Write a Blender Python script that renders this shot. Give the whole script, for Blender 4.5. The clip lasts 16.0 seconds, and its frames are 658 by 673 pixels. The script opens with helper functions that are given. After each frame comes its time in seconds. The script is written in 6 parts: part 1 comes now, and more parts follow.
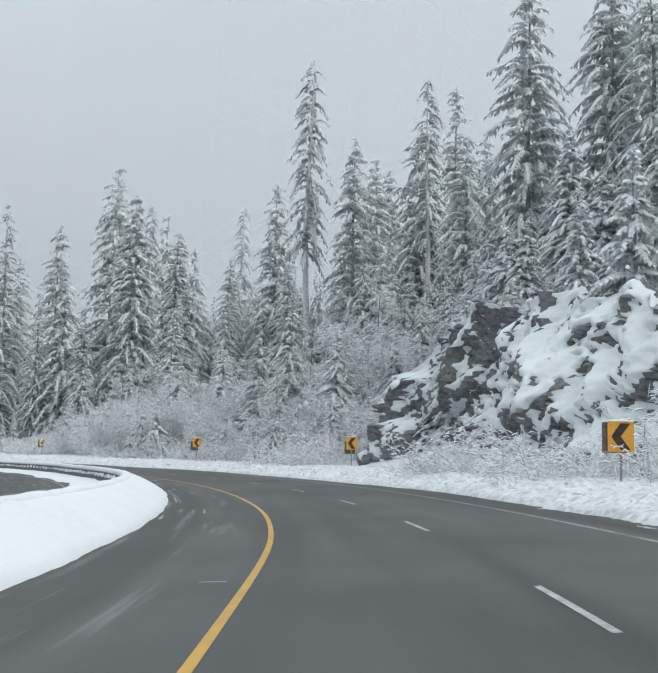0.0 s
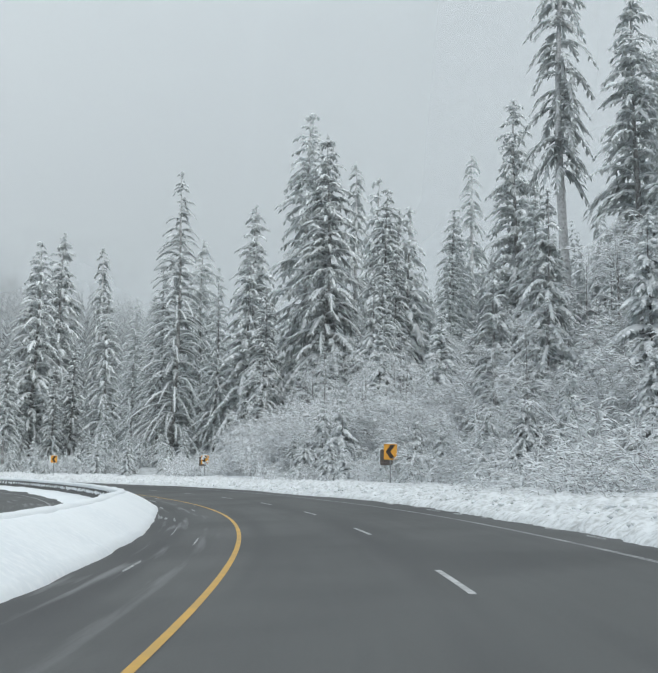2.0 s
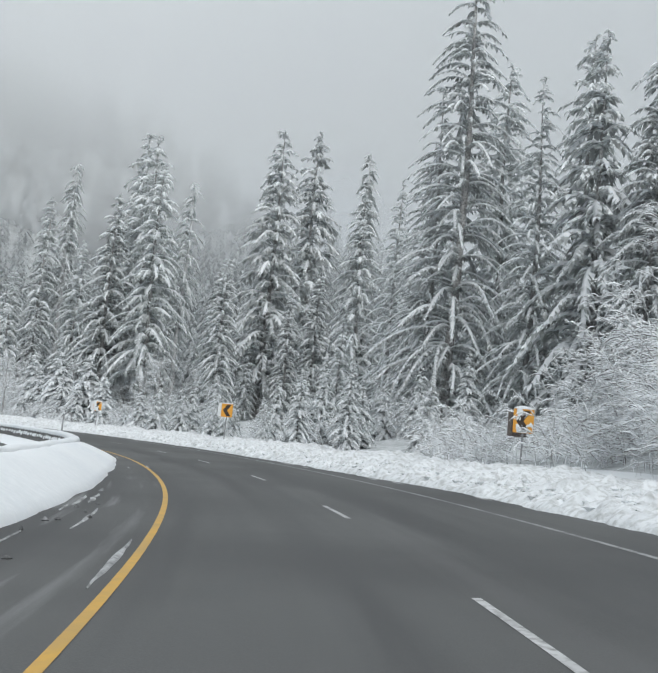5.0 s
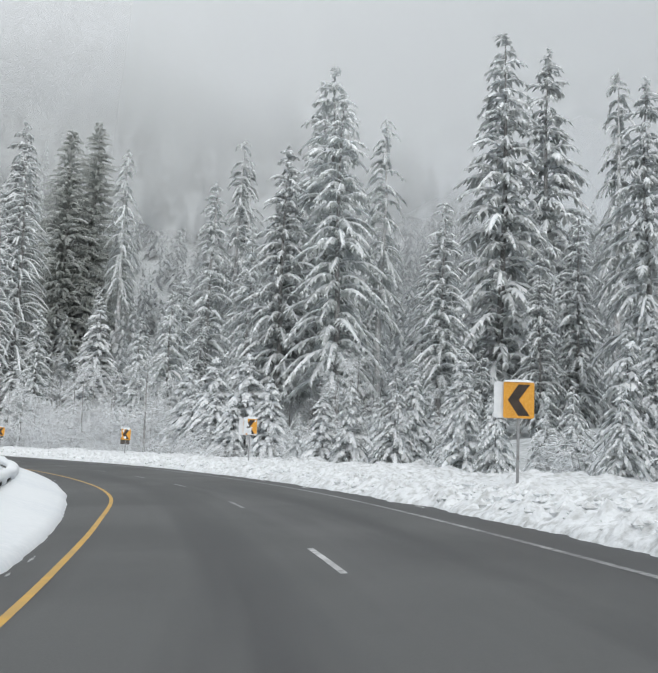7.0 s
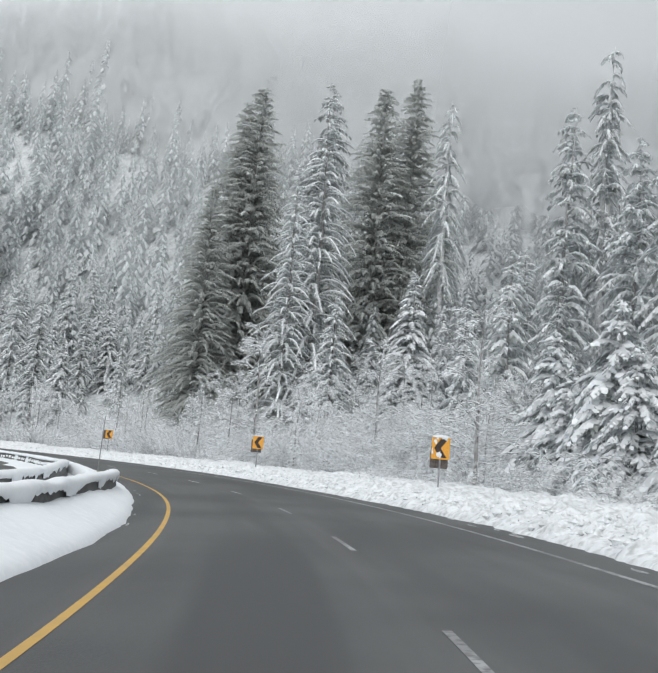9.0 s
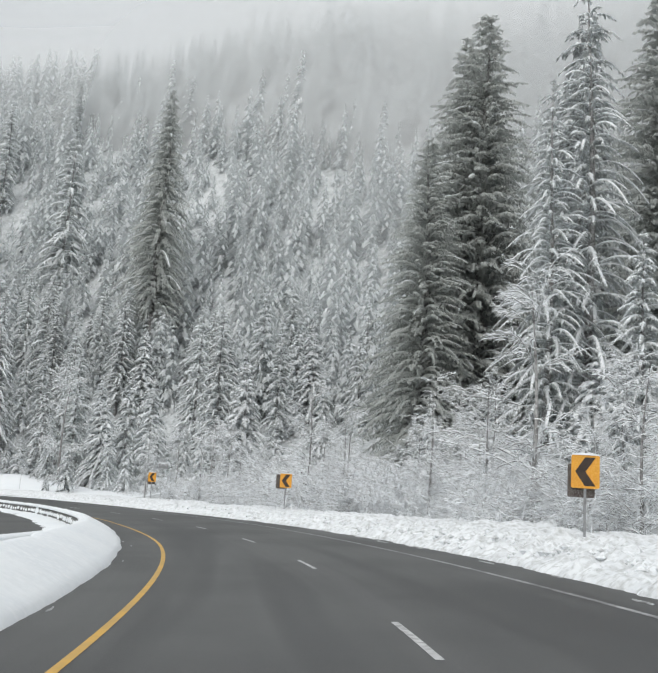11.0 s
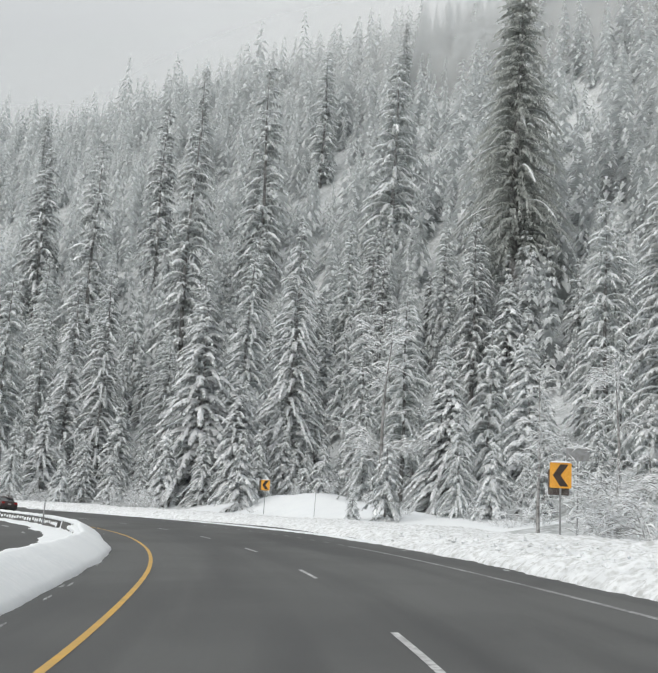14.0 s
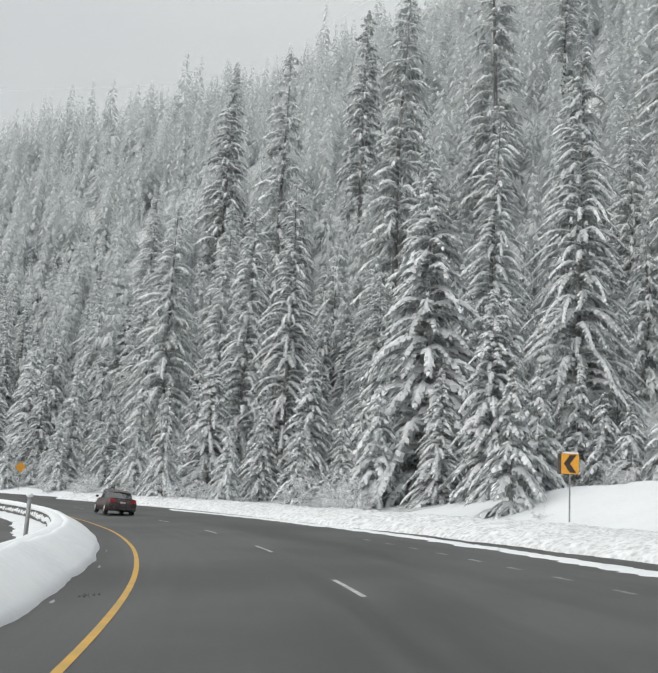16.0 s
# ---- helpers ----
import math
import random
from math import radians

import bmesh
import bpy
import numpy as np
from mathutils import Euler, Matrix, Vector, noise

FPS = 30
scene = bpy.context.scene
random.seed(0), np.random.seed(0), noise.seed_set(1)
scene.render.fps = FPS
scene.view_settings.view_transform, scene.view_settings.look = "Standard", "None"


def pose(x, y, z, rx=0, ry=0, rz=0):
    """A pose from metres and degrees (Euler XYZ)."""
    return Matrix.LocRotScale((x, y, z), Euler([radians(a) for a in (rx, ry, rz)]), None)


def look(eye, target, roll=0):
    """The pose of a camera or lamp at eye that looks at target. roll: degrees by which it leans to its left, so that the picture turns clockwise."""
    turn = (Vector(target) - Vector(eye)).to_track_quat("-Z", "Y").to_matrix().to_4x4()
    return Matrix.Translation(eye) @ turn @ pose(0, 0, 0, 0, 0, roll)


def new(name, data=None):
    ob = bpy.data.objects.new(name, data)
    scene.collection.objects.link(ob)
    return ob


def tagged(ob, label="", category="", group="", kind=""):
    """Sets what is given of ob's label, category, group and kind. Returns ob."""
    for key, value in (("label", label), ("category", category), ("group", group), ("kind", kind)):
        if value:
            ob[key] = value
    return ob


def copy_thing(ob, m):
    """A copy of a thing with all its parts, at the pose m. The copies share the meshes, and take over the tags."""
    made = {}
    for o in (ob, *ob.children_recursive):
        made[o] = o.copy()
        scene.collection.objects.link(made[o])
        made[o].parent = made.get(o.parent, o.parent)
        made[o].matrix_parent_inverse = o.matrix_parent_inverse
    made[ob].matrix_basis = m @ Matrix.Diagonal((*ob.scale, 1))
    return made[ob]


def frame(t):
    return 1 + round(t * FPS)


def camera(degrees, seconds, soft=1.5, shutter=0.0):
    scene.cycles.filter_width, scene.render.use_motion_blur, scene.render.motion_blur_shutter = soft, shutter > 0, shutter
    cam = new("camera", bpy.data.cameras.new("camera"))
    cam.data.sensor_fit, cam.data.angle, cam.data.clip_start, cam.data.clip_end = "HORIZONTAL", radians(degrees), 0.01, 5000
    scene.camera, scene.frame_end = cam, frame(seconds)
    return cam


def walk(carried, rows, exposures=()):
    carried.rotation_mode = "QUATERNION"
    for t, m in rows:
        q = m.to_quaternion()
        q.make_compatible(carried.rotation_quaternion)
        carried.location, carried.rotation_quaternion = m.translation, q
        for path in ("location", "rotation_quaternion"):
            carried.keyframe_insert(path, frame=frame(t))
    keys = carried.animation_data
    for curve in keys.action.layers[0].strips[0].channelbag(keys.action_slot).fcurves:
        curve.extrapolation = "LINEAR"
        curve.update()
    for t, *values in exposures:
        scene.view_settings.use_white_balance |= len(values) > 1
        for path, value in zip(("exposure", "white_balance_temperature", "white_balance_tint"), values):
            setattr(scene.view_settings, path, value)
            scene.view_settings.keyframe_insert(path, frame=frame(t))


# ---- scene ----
cam = camera(38.4, 16.0, soft=1.6)
PATH = [
    (0, (-0.948, 1.263, 1.279), (-0.929, 3.245, 1.543), 1.69),
    (0.5, (-0.242, 11.563, 1.288), (-0.331, 13.544, 1.547), 1.81),
    (1, (-0.352, 21.831, 1.301), (-0.561, 23.804, 1.556), 1.74),
    (1.5, (-1.258, 32.023, 1.307), (-1.605, 33.974, 1.576), 2.28),
    (2, (-2.871, 42.107, 1.311), (-3.360, 44.024, 1.606), 1.13),
    (2.5, (-5.195, 52.072, 1.311), (-5.806, 53.949, 1.633), 1.45),
    (3, (-8.263, 61.902, 1.309), (-8.992, 63.736, 1.634), 3.80),
    (3.5, (-11.987, 71.575, 1.301), (-12.855, 73.355, 1.580), 6.73),
    (4, (-16.349, 81.018, 1.302), (-17.322, 82.751, 1.520), 7.35),
    (4.2, (-18.179, 84.503, 1.189), (-19.185, 86.220, 1.397), 6.85),
    (6.3, (-43.137, 119.968, 1.307), (-44.238, 121.615, 1.580), 2.82),
    (6.5, (-45.876, 122.979, 1.311), (-47.030, 124.593, 1.562), 1.61),
    (7, (-53.177, 130.163, 1.295), (-54.554, 131.590, 1.550), 2.36),
    (7.5, (-60.979, 136.885, 1.284), (-62.495, 138.161, 1.550), 4.18),
    (8, (-69.222, 143.106, 1.262), (-70.811, 144.287, 1.546), 4.61),
    (8.5, (-77.921, 148.757, 1.254), (-79.594, 149.814, 1.538), 5.82),
    (9, (-87.120, 153.774, 1.299), (-88.896, 154.651, 1.576), 5.24),
    (9.5, (-96.654, 158.096, 1.333), (-98.495, 158.816, 1.637), 5.66),
    (9.7, (-100.432, 159.643, 1.397), (-102.292, 160.309, 1.708), 5.19),
    (11.8, (-142.377, 170.134, 1.284), (-144.324, 170.417, 1.644), 2.97),
    (12, (-146.307, 170.560, 1.286), (-148.260, 170.799, 1.643), 2.77),
    (12.5, (-156.451, 171.125, 1.287), (-158.417, 171.211, 1.645), 3.87),
    (13, (-166.666, 170.959, 1.304), (-168.631, 170.886, 1.667), 3.96),
    (13.5, (-176.893, 170.120, 1.310), (-178.848, 169.915, 1.680), 3.99),
    (14, (-187.063, 168.628, 1.293), (-189.001, 168.300, 1.666), 3.29),
    (14.5, (-197.177, 166.448, 1.287), (-199.093, 166.014, 1.656), 2.30),
    (15, (-207.196, 163.615, 1.284), (-209.093, 163.093, 1.645), 2.48),
    (15.5, (-217.080, 160.068, 1.305), (-218.940, 159.420, 1.649), 3.30),
    (16, (-226.770, 155.832, 1.325), (-228.586, 155.069, 1.673), 3.29),
]
walk(cam, [(t, look(eye, target, roll)) for t, eye, target, roll in PATH],
     exposures=[(0.0, 0.28, 6250, 5), (2.0, 0.27, 6250, 5), (3.5, 0.22, 6270, 6), (7.0, 0.30, 6480, 9), (9.3, 0.28, 6450, 9), (12.0, 0.24, 6650, 9), (16.0, 0.22, 6700, 9)])

# ---------- world and light: a bright overcast sky ----------
world = bpy.data.worlds.new("overcast_sky")
scene.world = world
world.use_nodes = True
wn, wl = world.node_tree.nodes, world.node_tree.links
wn.clear()
w_out = wn.new("ShaderNodeOutputWorld")
w_bg = wn.new("ShaderNodeBackground")
w_sky = wn.new("ShaderNodeTexSky")
w_sky.sky_type = "NISHITA"
w_sky.sun_disc = False
w_sky.sun_elevation, w_sky.sun_rotation = radians(23), radians(127)
w_co = wn.new("ShaderNodeTexCoord")
w_sep = wn.new("ShaderNodeSeparateXYZ")
w_ramp = wn.new("ShaderNodeValToRGB")
w_ramp.color_ramp.elements[0].position, w_ramp.color_ramp.elements[0].color = 0.0, (0.375, 0.392, 0.406, 1)
w_ramp.color_ramp.elements[1].position, w_ramp.color_ramp.elements[1].color = 1.0, (0.98, 1.01, 1.03, 1)
e = w_ramp.color_ramp.elements.new(0.2)
e.color = (0.405, 0.424, 0.440, 1)
e = w_ramp.color_ramp.elements.new(0.45)
e.color = (0.50, 0.522, 0.54, 1)
w_noise = wn.new("ShaderNodeTexNoise")
w_noise.inputs["Scale"].default_value = 2.2
w_noise.inputs["Detail"].default_value = 4
w_map = wn.new("ShaderNodeMapRange")
w_map.inputs["To Min"].default_value, w_map.inputs["To Max"].default_value = 0.88, 1.12
w_mul = wn.new("ShaderNodeMix")
w_mul.data_type, w_mul.blend_type = "RGBA", "MULTIPLY"
w_mul.inputs["Factor"].default_value = 1.0
w_add = wn.new("ShaderNodeMix")
w_add.data_type, w_add.blend_type = "RGBA", "ADD"
w_add.inputs["Factor"].default_value = 0.01
wl.new(w_co.outputs["Generated"], w_sep.inputs[0])
wl.new(w_sep.outputs["Z"], w_ramp.inputs[0])
wl.new(w_co.outputs["Generated"], w_noise.inputs["Vector"])
wl.new(w_noise.outputs["Fac"], w_map.inputs["Value"])
wl.new(w_ramp.outputs["Color"], w_mul.inputs["A"])
wl.new(w_map.outputs["Result"], w_mul.inputs["B"])
wl.new(w_mul.outputs["Result"], w_add.inputs["A"])
wl.new(w_sky.outputs["Color"], w_add.inputs["B"])
wl.new(w_add.outputs["Result"], w_bg.inputs["Color"])
w_bg.inputs["Strength"].default_value = 1.0
wl.new(w_bg.outputs[0], w_out.inputs[0])

sun = new("sun", bpy.data.lights.new("sun", "SUN"))
sun.data.energy, sun.data.angle, sun.data.color = 1.6, radians(75), (1.0, 0.98, 0.95)
sun.matrix_world = look((0, 0, 50), (-80, 60, 8))


# ---------- materials ----------
def material(name, base, rough=0.6, metal=0.0, spec=0.5, vary=None, scale=1.0, bump=0.0, bump_scale=10.0,
             per="", fine=None, fine_scale=40.0, space="Object", subsurface=0.0):
    """Principled paint with variation at two scales: vary is a second colour in large patches, fine a third in fine grain;
    per: 'object' or 'island' gives each piece its own tone."""
    m = bpy.data.materials.new(name)
    m.use_nodes = True
    n, l = m.node_tree.nodes, m.node_tree.links
    p = n["Principled BSDF"]
    p.inputs["Roughness"].default_value, p.inputs["Metallic"].default_value = rough, metal
    p.inputs["Specular IOR Level"].default_value = spec
    if subsurface:
        p.inputs["Subsurface Weight"].default_value = subsurface
        p.inputs["Subsurface Radius"].default_value = (0.05, 0.07, 0.09)
    co = n.new("ShaderNodeTexCoord").outputs[space] if space != "World" else n.new("ShaderNodeNewGeometry").outputs["Position"]
    rgb = n.new("ShaderNodeRGB")
    rgb.outputs[0].default_value = (*base, 1)
    colour = rgb.outputs[0]

    def blend(colour, other, size, low, high, detail=5):
        t = n.new("ShaderNodeTexNoise")
        t.inputs["Scale"].default_value, t.inputs["Detail"].default_value = size, detail
        l.new(co, t.inputs["Vector"])
        r = n.new("ShaderNodeMapRange")
        r.inputs["From Min"].default_value, r.inputs["From Max"].default_value = low, high
        l.new(t.outputs["Fac"], r.inputs["Value"])
        x = n.new("ShaderNodeMix")
        x.data_type = "RGBA"
        l.new(r.outputs["Result"], x.inputs["Factor"])
        l.new(colour, x.inputs["A"])
        x.inputs["B"].default_value = (*other, 1)
        return x.outputs["Result"]
    if vary:
        colour = blend(colour, vary, scale, 0.40, 0.65)
    if fine:
        colour = blend(colour, fine, fine_scale, 0.45, 0.7, 3)
    if per:
        src = n.new("ShaderNodeObjectInfo").outputs["Random"] if per == "object" else n.new("ShaderNodeNewGeometry").outputs["Random Per Island"]
        r = n.new("ShaderNodeMapRange")
        r.inputs["To Min"].default_value, r.inputs["To Max"].default_value = 0.75, 1.25
        l.new(src, r.inputs["Value"])
        h = n.new("ShaderNodeHueSaturation")
        l.new(r.outputs["Result"], h.inputs["Value"])
        l.new(colour, h.inputs["Color"])
        colour = h.outputs["Color"]
    l.new(colour, p.inputs["Base Color"])
    if bump:
        t = n.new("ShaderNodeTexNoise")
        t.inputs["Scale"].default_value, t.inputs["Detail"].default_value = bump_scale, 6
        l.new(co, t.inputs["Vector"])
        b = n.new("ShaderNodeBump")
        b.inputs["Strength"].default_value, b.inputs["Distance"].default_value = bump, 0.5 / bump_scale
        l.new(t.outputs["Fac"], b.inputs["Height"])
        l.new(b.outputs["Normal"], p.inputs["Normal"])
    return m


M_SNOW = material("snow", (0.80, 0.825, 0.845), 0.75, spec=0.25, vary=(0.75, 0.78, 0.81), scale=0.35, fine=(0.82, 0.84, 0.86), fine_scale=6, bump=0.18, bump_scale=3, space="World")
M_PLOUGHED = material("ploughed_snow", (0.84, 0.86, 0.88), 0.8, spec=0.2, vary=(0.72, 0.74, 0.76), scale=1.6, fine=(0.52, 0.53, 0.53), fine_scale=5, bump=0.8, bump_scale=6, space="World")
M_SLUSH = material("slush", (0.50, 0.51, 0.52), 0.6, spec=0.4, vary=(0.28, 0.285, 0.29), scale=2.0, fine=(0.16, 0.16, 0.16), fine_scale=5, space="World")
M_DIRTY_ICE = material("dirty_ice", (0.07, 0.07, 0.07), 0.5, spec=0.5, vary=(0.30, 0.30, 0.31), scale=6.0, fine=(0.04, 0.04, 0.04), fine_scale=18)
M_BOUGH_SNOW = material("bough_snow", (0.91, 0.925, 0.94), 0.8, spec=0.2, vary=(0.83, 0.855, 0.88), scale=2.5, per="island")
# needle grey lifted well above foliage: the haze before the trees is painted in
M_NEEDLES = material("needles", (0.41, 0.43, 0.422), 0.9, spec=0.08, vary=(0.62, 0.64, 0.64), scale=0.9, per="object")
# dark cedar foliage paled likewise, with mist put into its colour
M_CEDAR = material("cedar_needles", (0.54, 0.555, 0.54), 0.9, spec=0.08, vary=(0.60, 0.615, 0.60), scale=0.5, fine=(0.50, 0.52, 0.51), fine_scale=2.5)
M_BARK = material("bark", (0.30, 0.295, 0.29), 0.9, spec=0.15, vary=(0.50, 0.50, 0.50), scale=1.2, fine=(0.10, 0.095, 0.09), fine_scale=9, bump=0.8, bump_scale=12, per="object")
M_PALE_BARK = material("weathered_wood", (0.56, 0.56, 0.57), 0.9, spec=0.15, vary=(0.74, 0.75, 0.76), scale=1.0, fine=(0.28, 0.28, 0.28), fine_scale=8, bump=0.6, bump_scale=12)
M_TWIG = material("twigs", (0.24, 0.23, 0.22), 0.85, spec=0.2, vary=(0.46, 0.46, 0.46), scale=2.0, per="island")
M_ROCK = material("rock", (0.18, 0.185, 0.19), 0.75, spec=0.4, vary=(0.26, 0.265, 0.27), scale=0.5, fine=(0.10, 0.105, 0.105), fine_scale=4, bump=1.0, bump_scale=3, space="World")
M_YELLOW = material("yellow_paint", (0.62, 0.37, 0.075), 0.6, spec=0.4, vary=(0.48, 0.31, 0.10), scale=1.5, fine=(0.52, 0.33, 0.10), fine_scale=5, space="World")
M_WHITE = material("worn_white_paint", (0.40, 0.405, 0.41), 0.6, spec=0.4, vary=(0.20, 0.20, 0.205), scale=0.7, fine=(0.13, 0.13, 0.13), fine_scale=9, space="World")
M_DASH = material("white_paint", (0.58, 0.585, 0.59), 0.6, spec=0.4, vary=(0.44, 0.445, 0.45), scale=1.5, fine=(0.26, 0.26, 0.26), fine_scale=9, space="World")
M_SIGN = material("sign_sheeting", (0.78, 0.36, 0.03), 0.45, spec=0.5, vary=(0.70, 0.31, 0.03), scale=3, fine=(0.82, 0.42, 0.08), fine_scale=20)
M_CHEVRON = material("sign_black", (0.035, 0.025, 0.02), 0.5, spec=0.4, vary=(0.06, 0.04, 0.03), scale=4)
M_PLATE = material("aluminium_sheet", (0.12, 0.10, 0.09), 0.6, metal=0.3, vary=(0.07, 0.05, 0.045), scale=4, fine=(0.2, 0.19, 0.18), fine_scale=20)
M_STEEL = material("galvanised_steel", (0.34, 0.35, 0.36), 0.5, metal=0.7, vary=(0.24, 0.24, 0.24), scale=5)
M_CONCRETE = material("wet_concrete", (0.09, 0.09, 0.087), 0.7, spec=0.4, vary=(0.14, 0.14, 0.135), scale=1.2, fine=(0.08, 0.08, 0.08), fine_scale=9, bump=0.5, bump_scale=20, space="World")
M_CAR = material("dark_red_car_paint", (0.045, 0.016, 0.018), 0.35, spec=0.6, vary=(0.06, 0.035, 0.035), scale=1.5, fine=(0.12, 0.10, 0.10), fine_scale=8)
M_GLASS = material("dark_glass", (0.03, 0.034, 0.038), 0.12, spec=0.6)
M_TYRE = material("tyre_rubber", (0.03, 0.03, 0.03), 0.85, vary=(0.08, 0.08, 0.08), scale=8)
M_LAMP = material("red_lens", (0.50, 0.03, 0.03), 0.25, spec=0.6)
M_RIM = material("alloy_rim", (0.45, 0.45, 0.46), 0.35, metal=0.9)
M_PLATEBAR = material("pale_plate", (0.6, 0.6, 0.6), 0.5)


def asphalt():
    """Damp, worn asphalt: aggregate grain, broad damp patches, glossier where wet."""
    m = bpy.data.materials.new("asphalt")
    m.use_nodes = True
    n, l = m.node_tree.nodes, m.node_tree.links
    p = n["Principled BSDF"]
    g = n.new("ShaderNodeNewGeometry")

    def tex(size, detail):
        t = n.new("ShaderNodeTexNoise")
        t.inputs["Scale"].default_value, t.inputs["Detail"].default_value = size, detail
        l.new(g.outputs["Position"], t.inputs["Vector"])
        return t.outputs["Fac"]

    def ramp(src, a, b, lo, hi):
        r = n.new("ShaderNodeMapRange")
        for k, v in zip(("From Min", "From Max", "To Min", "To Max"), (a, b, lo, hi)):
            r.inputs[k].default_value = v
        l.new(src, r.inputs["Value"])
        return r.outputs["Result"]

    def mix(fac, a, b):
        x = n.new("ShaderNodeMix")
        x.data_type = "RGBA"
        l.new(fac, x.inputs["Factor"])
        for k, v in (("A", a), ("B", b)):
            if isinstance(v, tuple):
                x.inputs[k].default_value = (*v, 1)
            else:
                l.new(v, x.inputs[k])
        return x.outputs["Result"]
    broad, grain = tex(0.16, 5), tex(60, 4)
    uv = n.new("ShaderNodeUVMap")
    mp = n.new("ShaderNodeMapping")
    mp.inputs["Scale"].default_value = (0.030, 0.7, 1)
    l.new(uv.outputs["UV"], mp.inputs["Vector"])
    st = n.new("ShaderNodeTexNoise")
    st.inputs["Scale"].default_value, st.inputs["Detail"].default_value = 1.0, 5
    l.new(mp.outputs["Vector"], st.inputs["Vector"])
    streak = st.outputs["Fac"]
    c = mix(ramp(broad, 0.42, 0.62, 0, 1), (0.084, 0.087, 0.086), (0.052, 0.054, 0.054))
    c = mix(ramp(grain, 0.45, 0.75, 0, 0.6), c, (0.12, 0.12, 0.12))
    c = mix(ramp(streak, 0.50, 0.64, 0, 0.85), c, (0.040, 0.041, 0.042))
    c = mix(ramp(streak, 0.30, 0.42, 0.35, 0), c, (0.13, 0.13, 0.132))
    # salt and slush smears, and the damp strip along the drift, both beside the yellow line on the first stretch
    sep = n.new("ShaderNodeSeparateXYZ")
    l.new(uv.outputs["UV"], sep.inputs["Vector"])

    def times(*src):
        out = src[0]
        for k in src[1:]:
            q = n.new("ShaderNodeMath")
            q.operation = "MULTIPLY"
            l.new(out, q.inputs[0])
            l.new(k, q.inputs[1])
            out = q.outputs["Value"]
        return out
    mp2 = n.new("ShaderNodeMapping")
    mp2.inputs["Scale"].default_value = (0.14, 2.6, 1)
    mp2.inputs["Location"].default_value = (4.0, 9.0, 0)
    l.new(uv.outputs["UV"], mp2.inputs["Vector"])
    sm = n.new("ShaderNodeTexNoise")
    sm.inputs["Scale"].default_value, sm.inputs["Detail"].default_value = 1.0, 6
    l.new(mp2.outputs["Vector"], sm.inputs["Vector"])
    first = ramp(sep.outputs["X"], 275, 300, 1, 0)
    inner = ramp(sep.outputs["Y"], -0.6, 0.3, 1, 0)
    damp = times(ramp(sep.outputs["Y"], -1.1, -0.75, 0.55, 0), ramp(sep.outputs["Y"], -3.0, -2.9, 0, 1), first)
    c = mix(damp, c, (0.034, 0.035, 0.036))
    c = mix(times(ramp(sm.outputs["Fac"], 0.56, 0.68, 0, 0.5), first, inner), c, (0.30, 0.305, 0.31))
    l.new(c, p.inputs["Base Color"])
    l.new(ramp(streak, 0.40, 0.66, 0.64, 0.56), p.inputs["Roughness"])
    p.inputs["Specular IOR Level"].default_value = 0.5
    b = n.new("ShaderNodeBump")
    b.inputs["Strength"].default_value, b.inputs["Distance"].default_value = 0.5, 0.006
    l.new(grain, b.inputs["Height"])
    l.new(b.outputs["Normal"], p.inputs["Normal"])
    return m


M_ASPHALT = asphalt()


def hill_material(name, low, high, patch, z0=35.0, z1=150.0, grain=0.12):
    """Tree colour with haze painted in by height up the hillside, in patches, with a tone for each spray."""
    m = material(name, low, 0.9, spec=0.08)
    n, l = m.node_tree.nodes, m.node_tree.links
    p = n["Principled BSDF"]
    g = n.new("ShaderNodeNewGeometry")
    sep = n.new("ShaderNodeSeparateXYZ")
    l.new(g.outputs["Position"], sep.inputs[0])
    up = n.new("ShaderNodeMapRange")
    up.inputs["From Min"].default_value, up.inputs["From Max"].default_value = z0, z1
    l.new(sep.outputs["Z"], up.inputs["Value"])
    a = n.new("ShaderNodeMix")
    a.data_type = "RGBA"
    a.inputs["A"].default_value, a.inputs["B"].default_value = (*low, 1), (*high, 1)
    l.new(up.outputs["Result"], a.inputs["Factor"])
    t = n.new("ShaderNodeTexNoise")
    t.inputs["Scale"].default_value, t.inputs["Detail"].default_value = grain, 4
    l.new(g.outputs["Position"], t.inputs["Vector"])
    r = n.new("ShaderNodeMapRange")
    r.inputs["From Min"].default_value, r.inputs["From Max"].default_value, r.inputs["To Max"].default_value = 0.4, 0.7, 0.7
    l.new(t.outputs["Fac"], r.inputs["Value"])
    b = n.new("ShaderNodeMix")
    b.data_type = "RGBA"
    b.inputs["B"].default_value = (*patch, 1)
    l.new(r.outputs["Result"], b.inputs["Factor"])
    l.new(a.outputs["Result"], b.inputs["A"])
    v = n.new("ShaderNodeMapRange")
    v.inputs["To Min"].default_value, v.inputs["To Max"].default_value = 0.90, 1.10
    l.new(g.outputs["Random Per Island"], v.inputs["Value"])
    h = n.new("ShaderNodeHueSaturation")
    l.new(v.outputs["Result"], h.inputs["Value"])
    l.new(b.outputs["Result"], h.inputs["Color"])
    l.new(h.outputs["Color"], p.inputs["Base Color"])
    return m


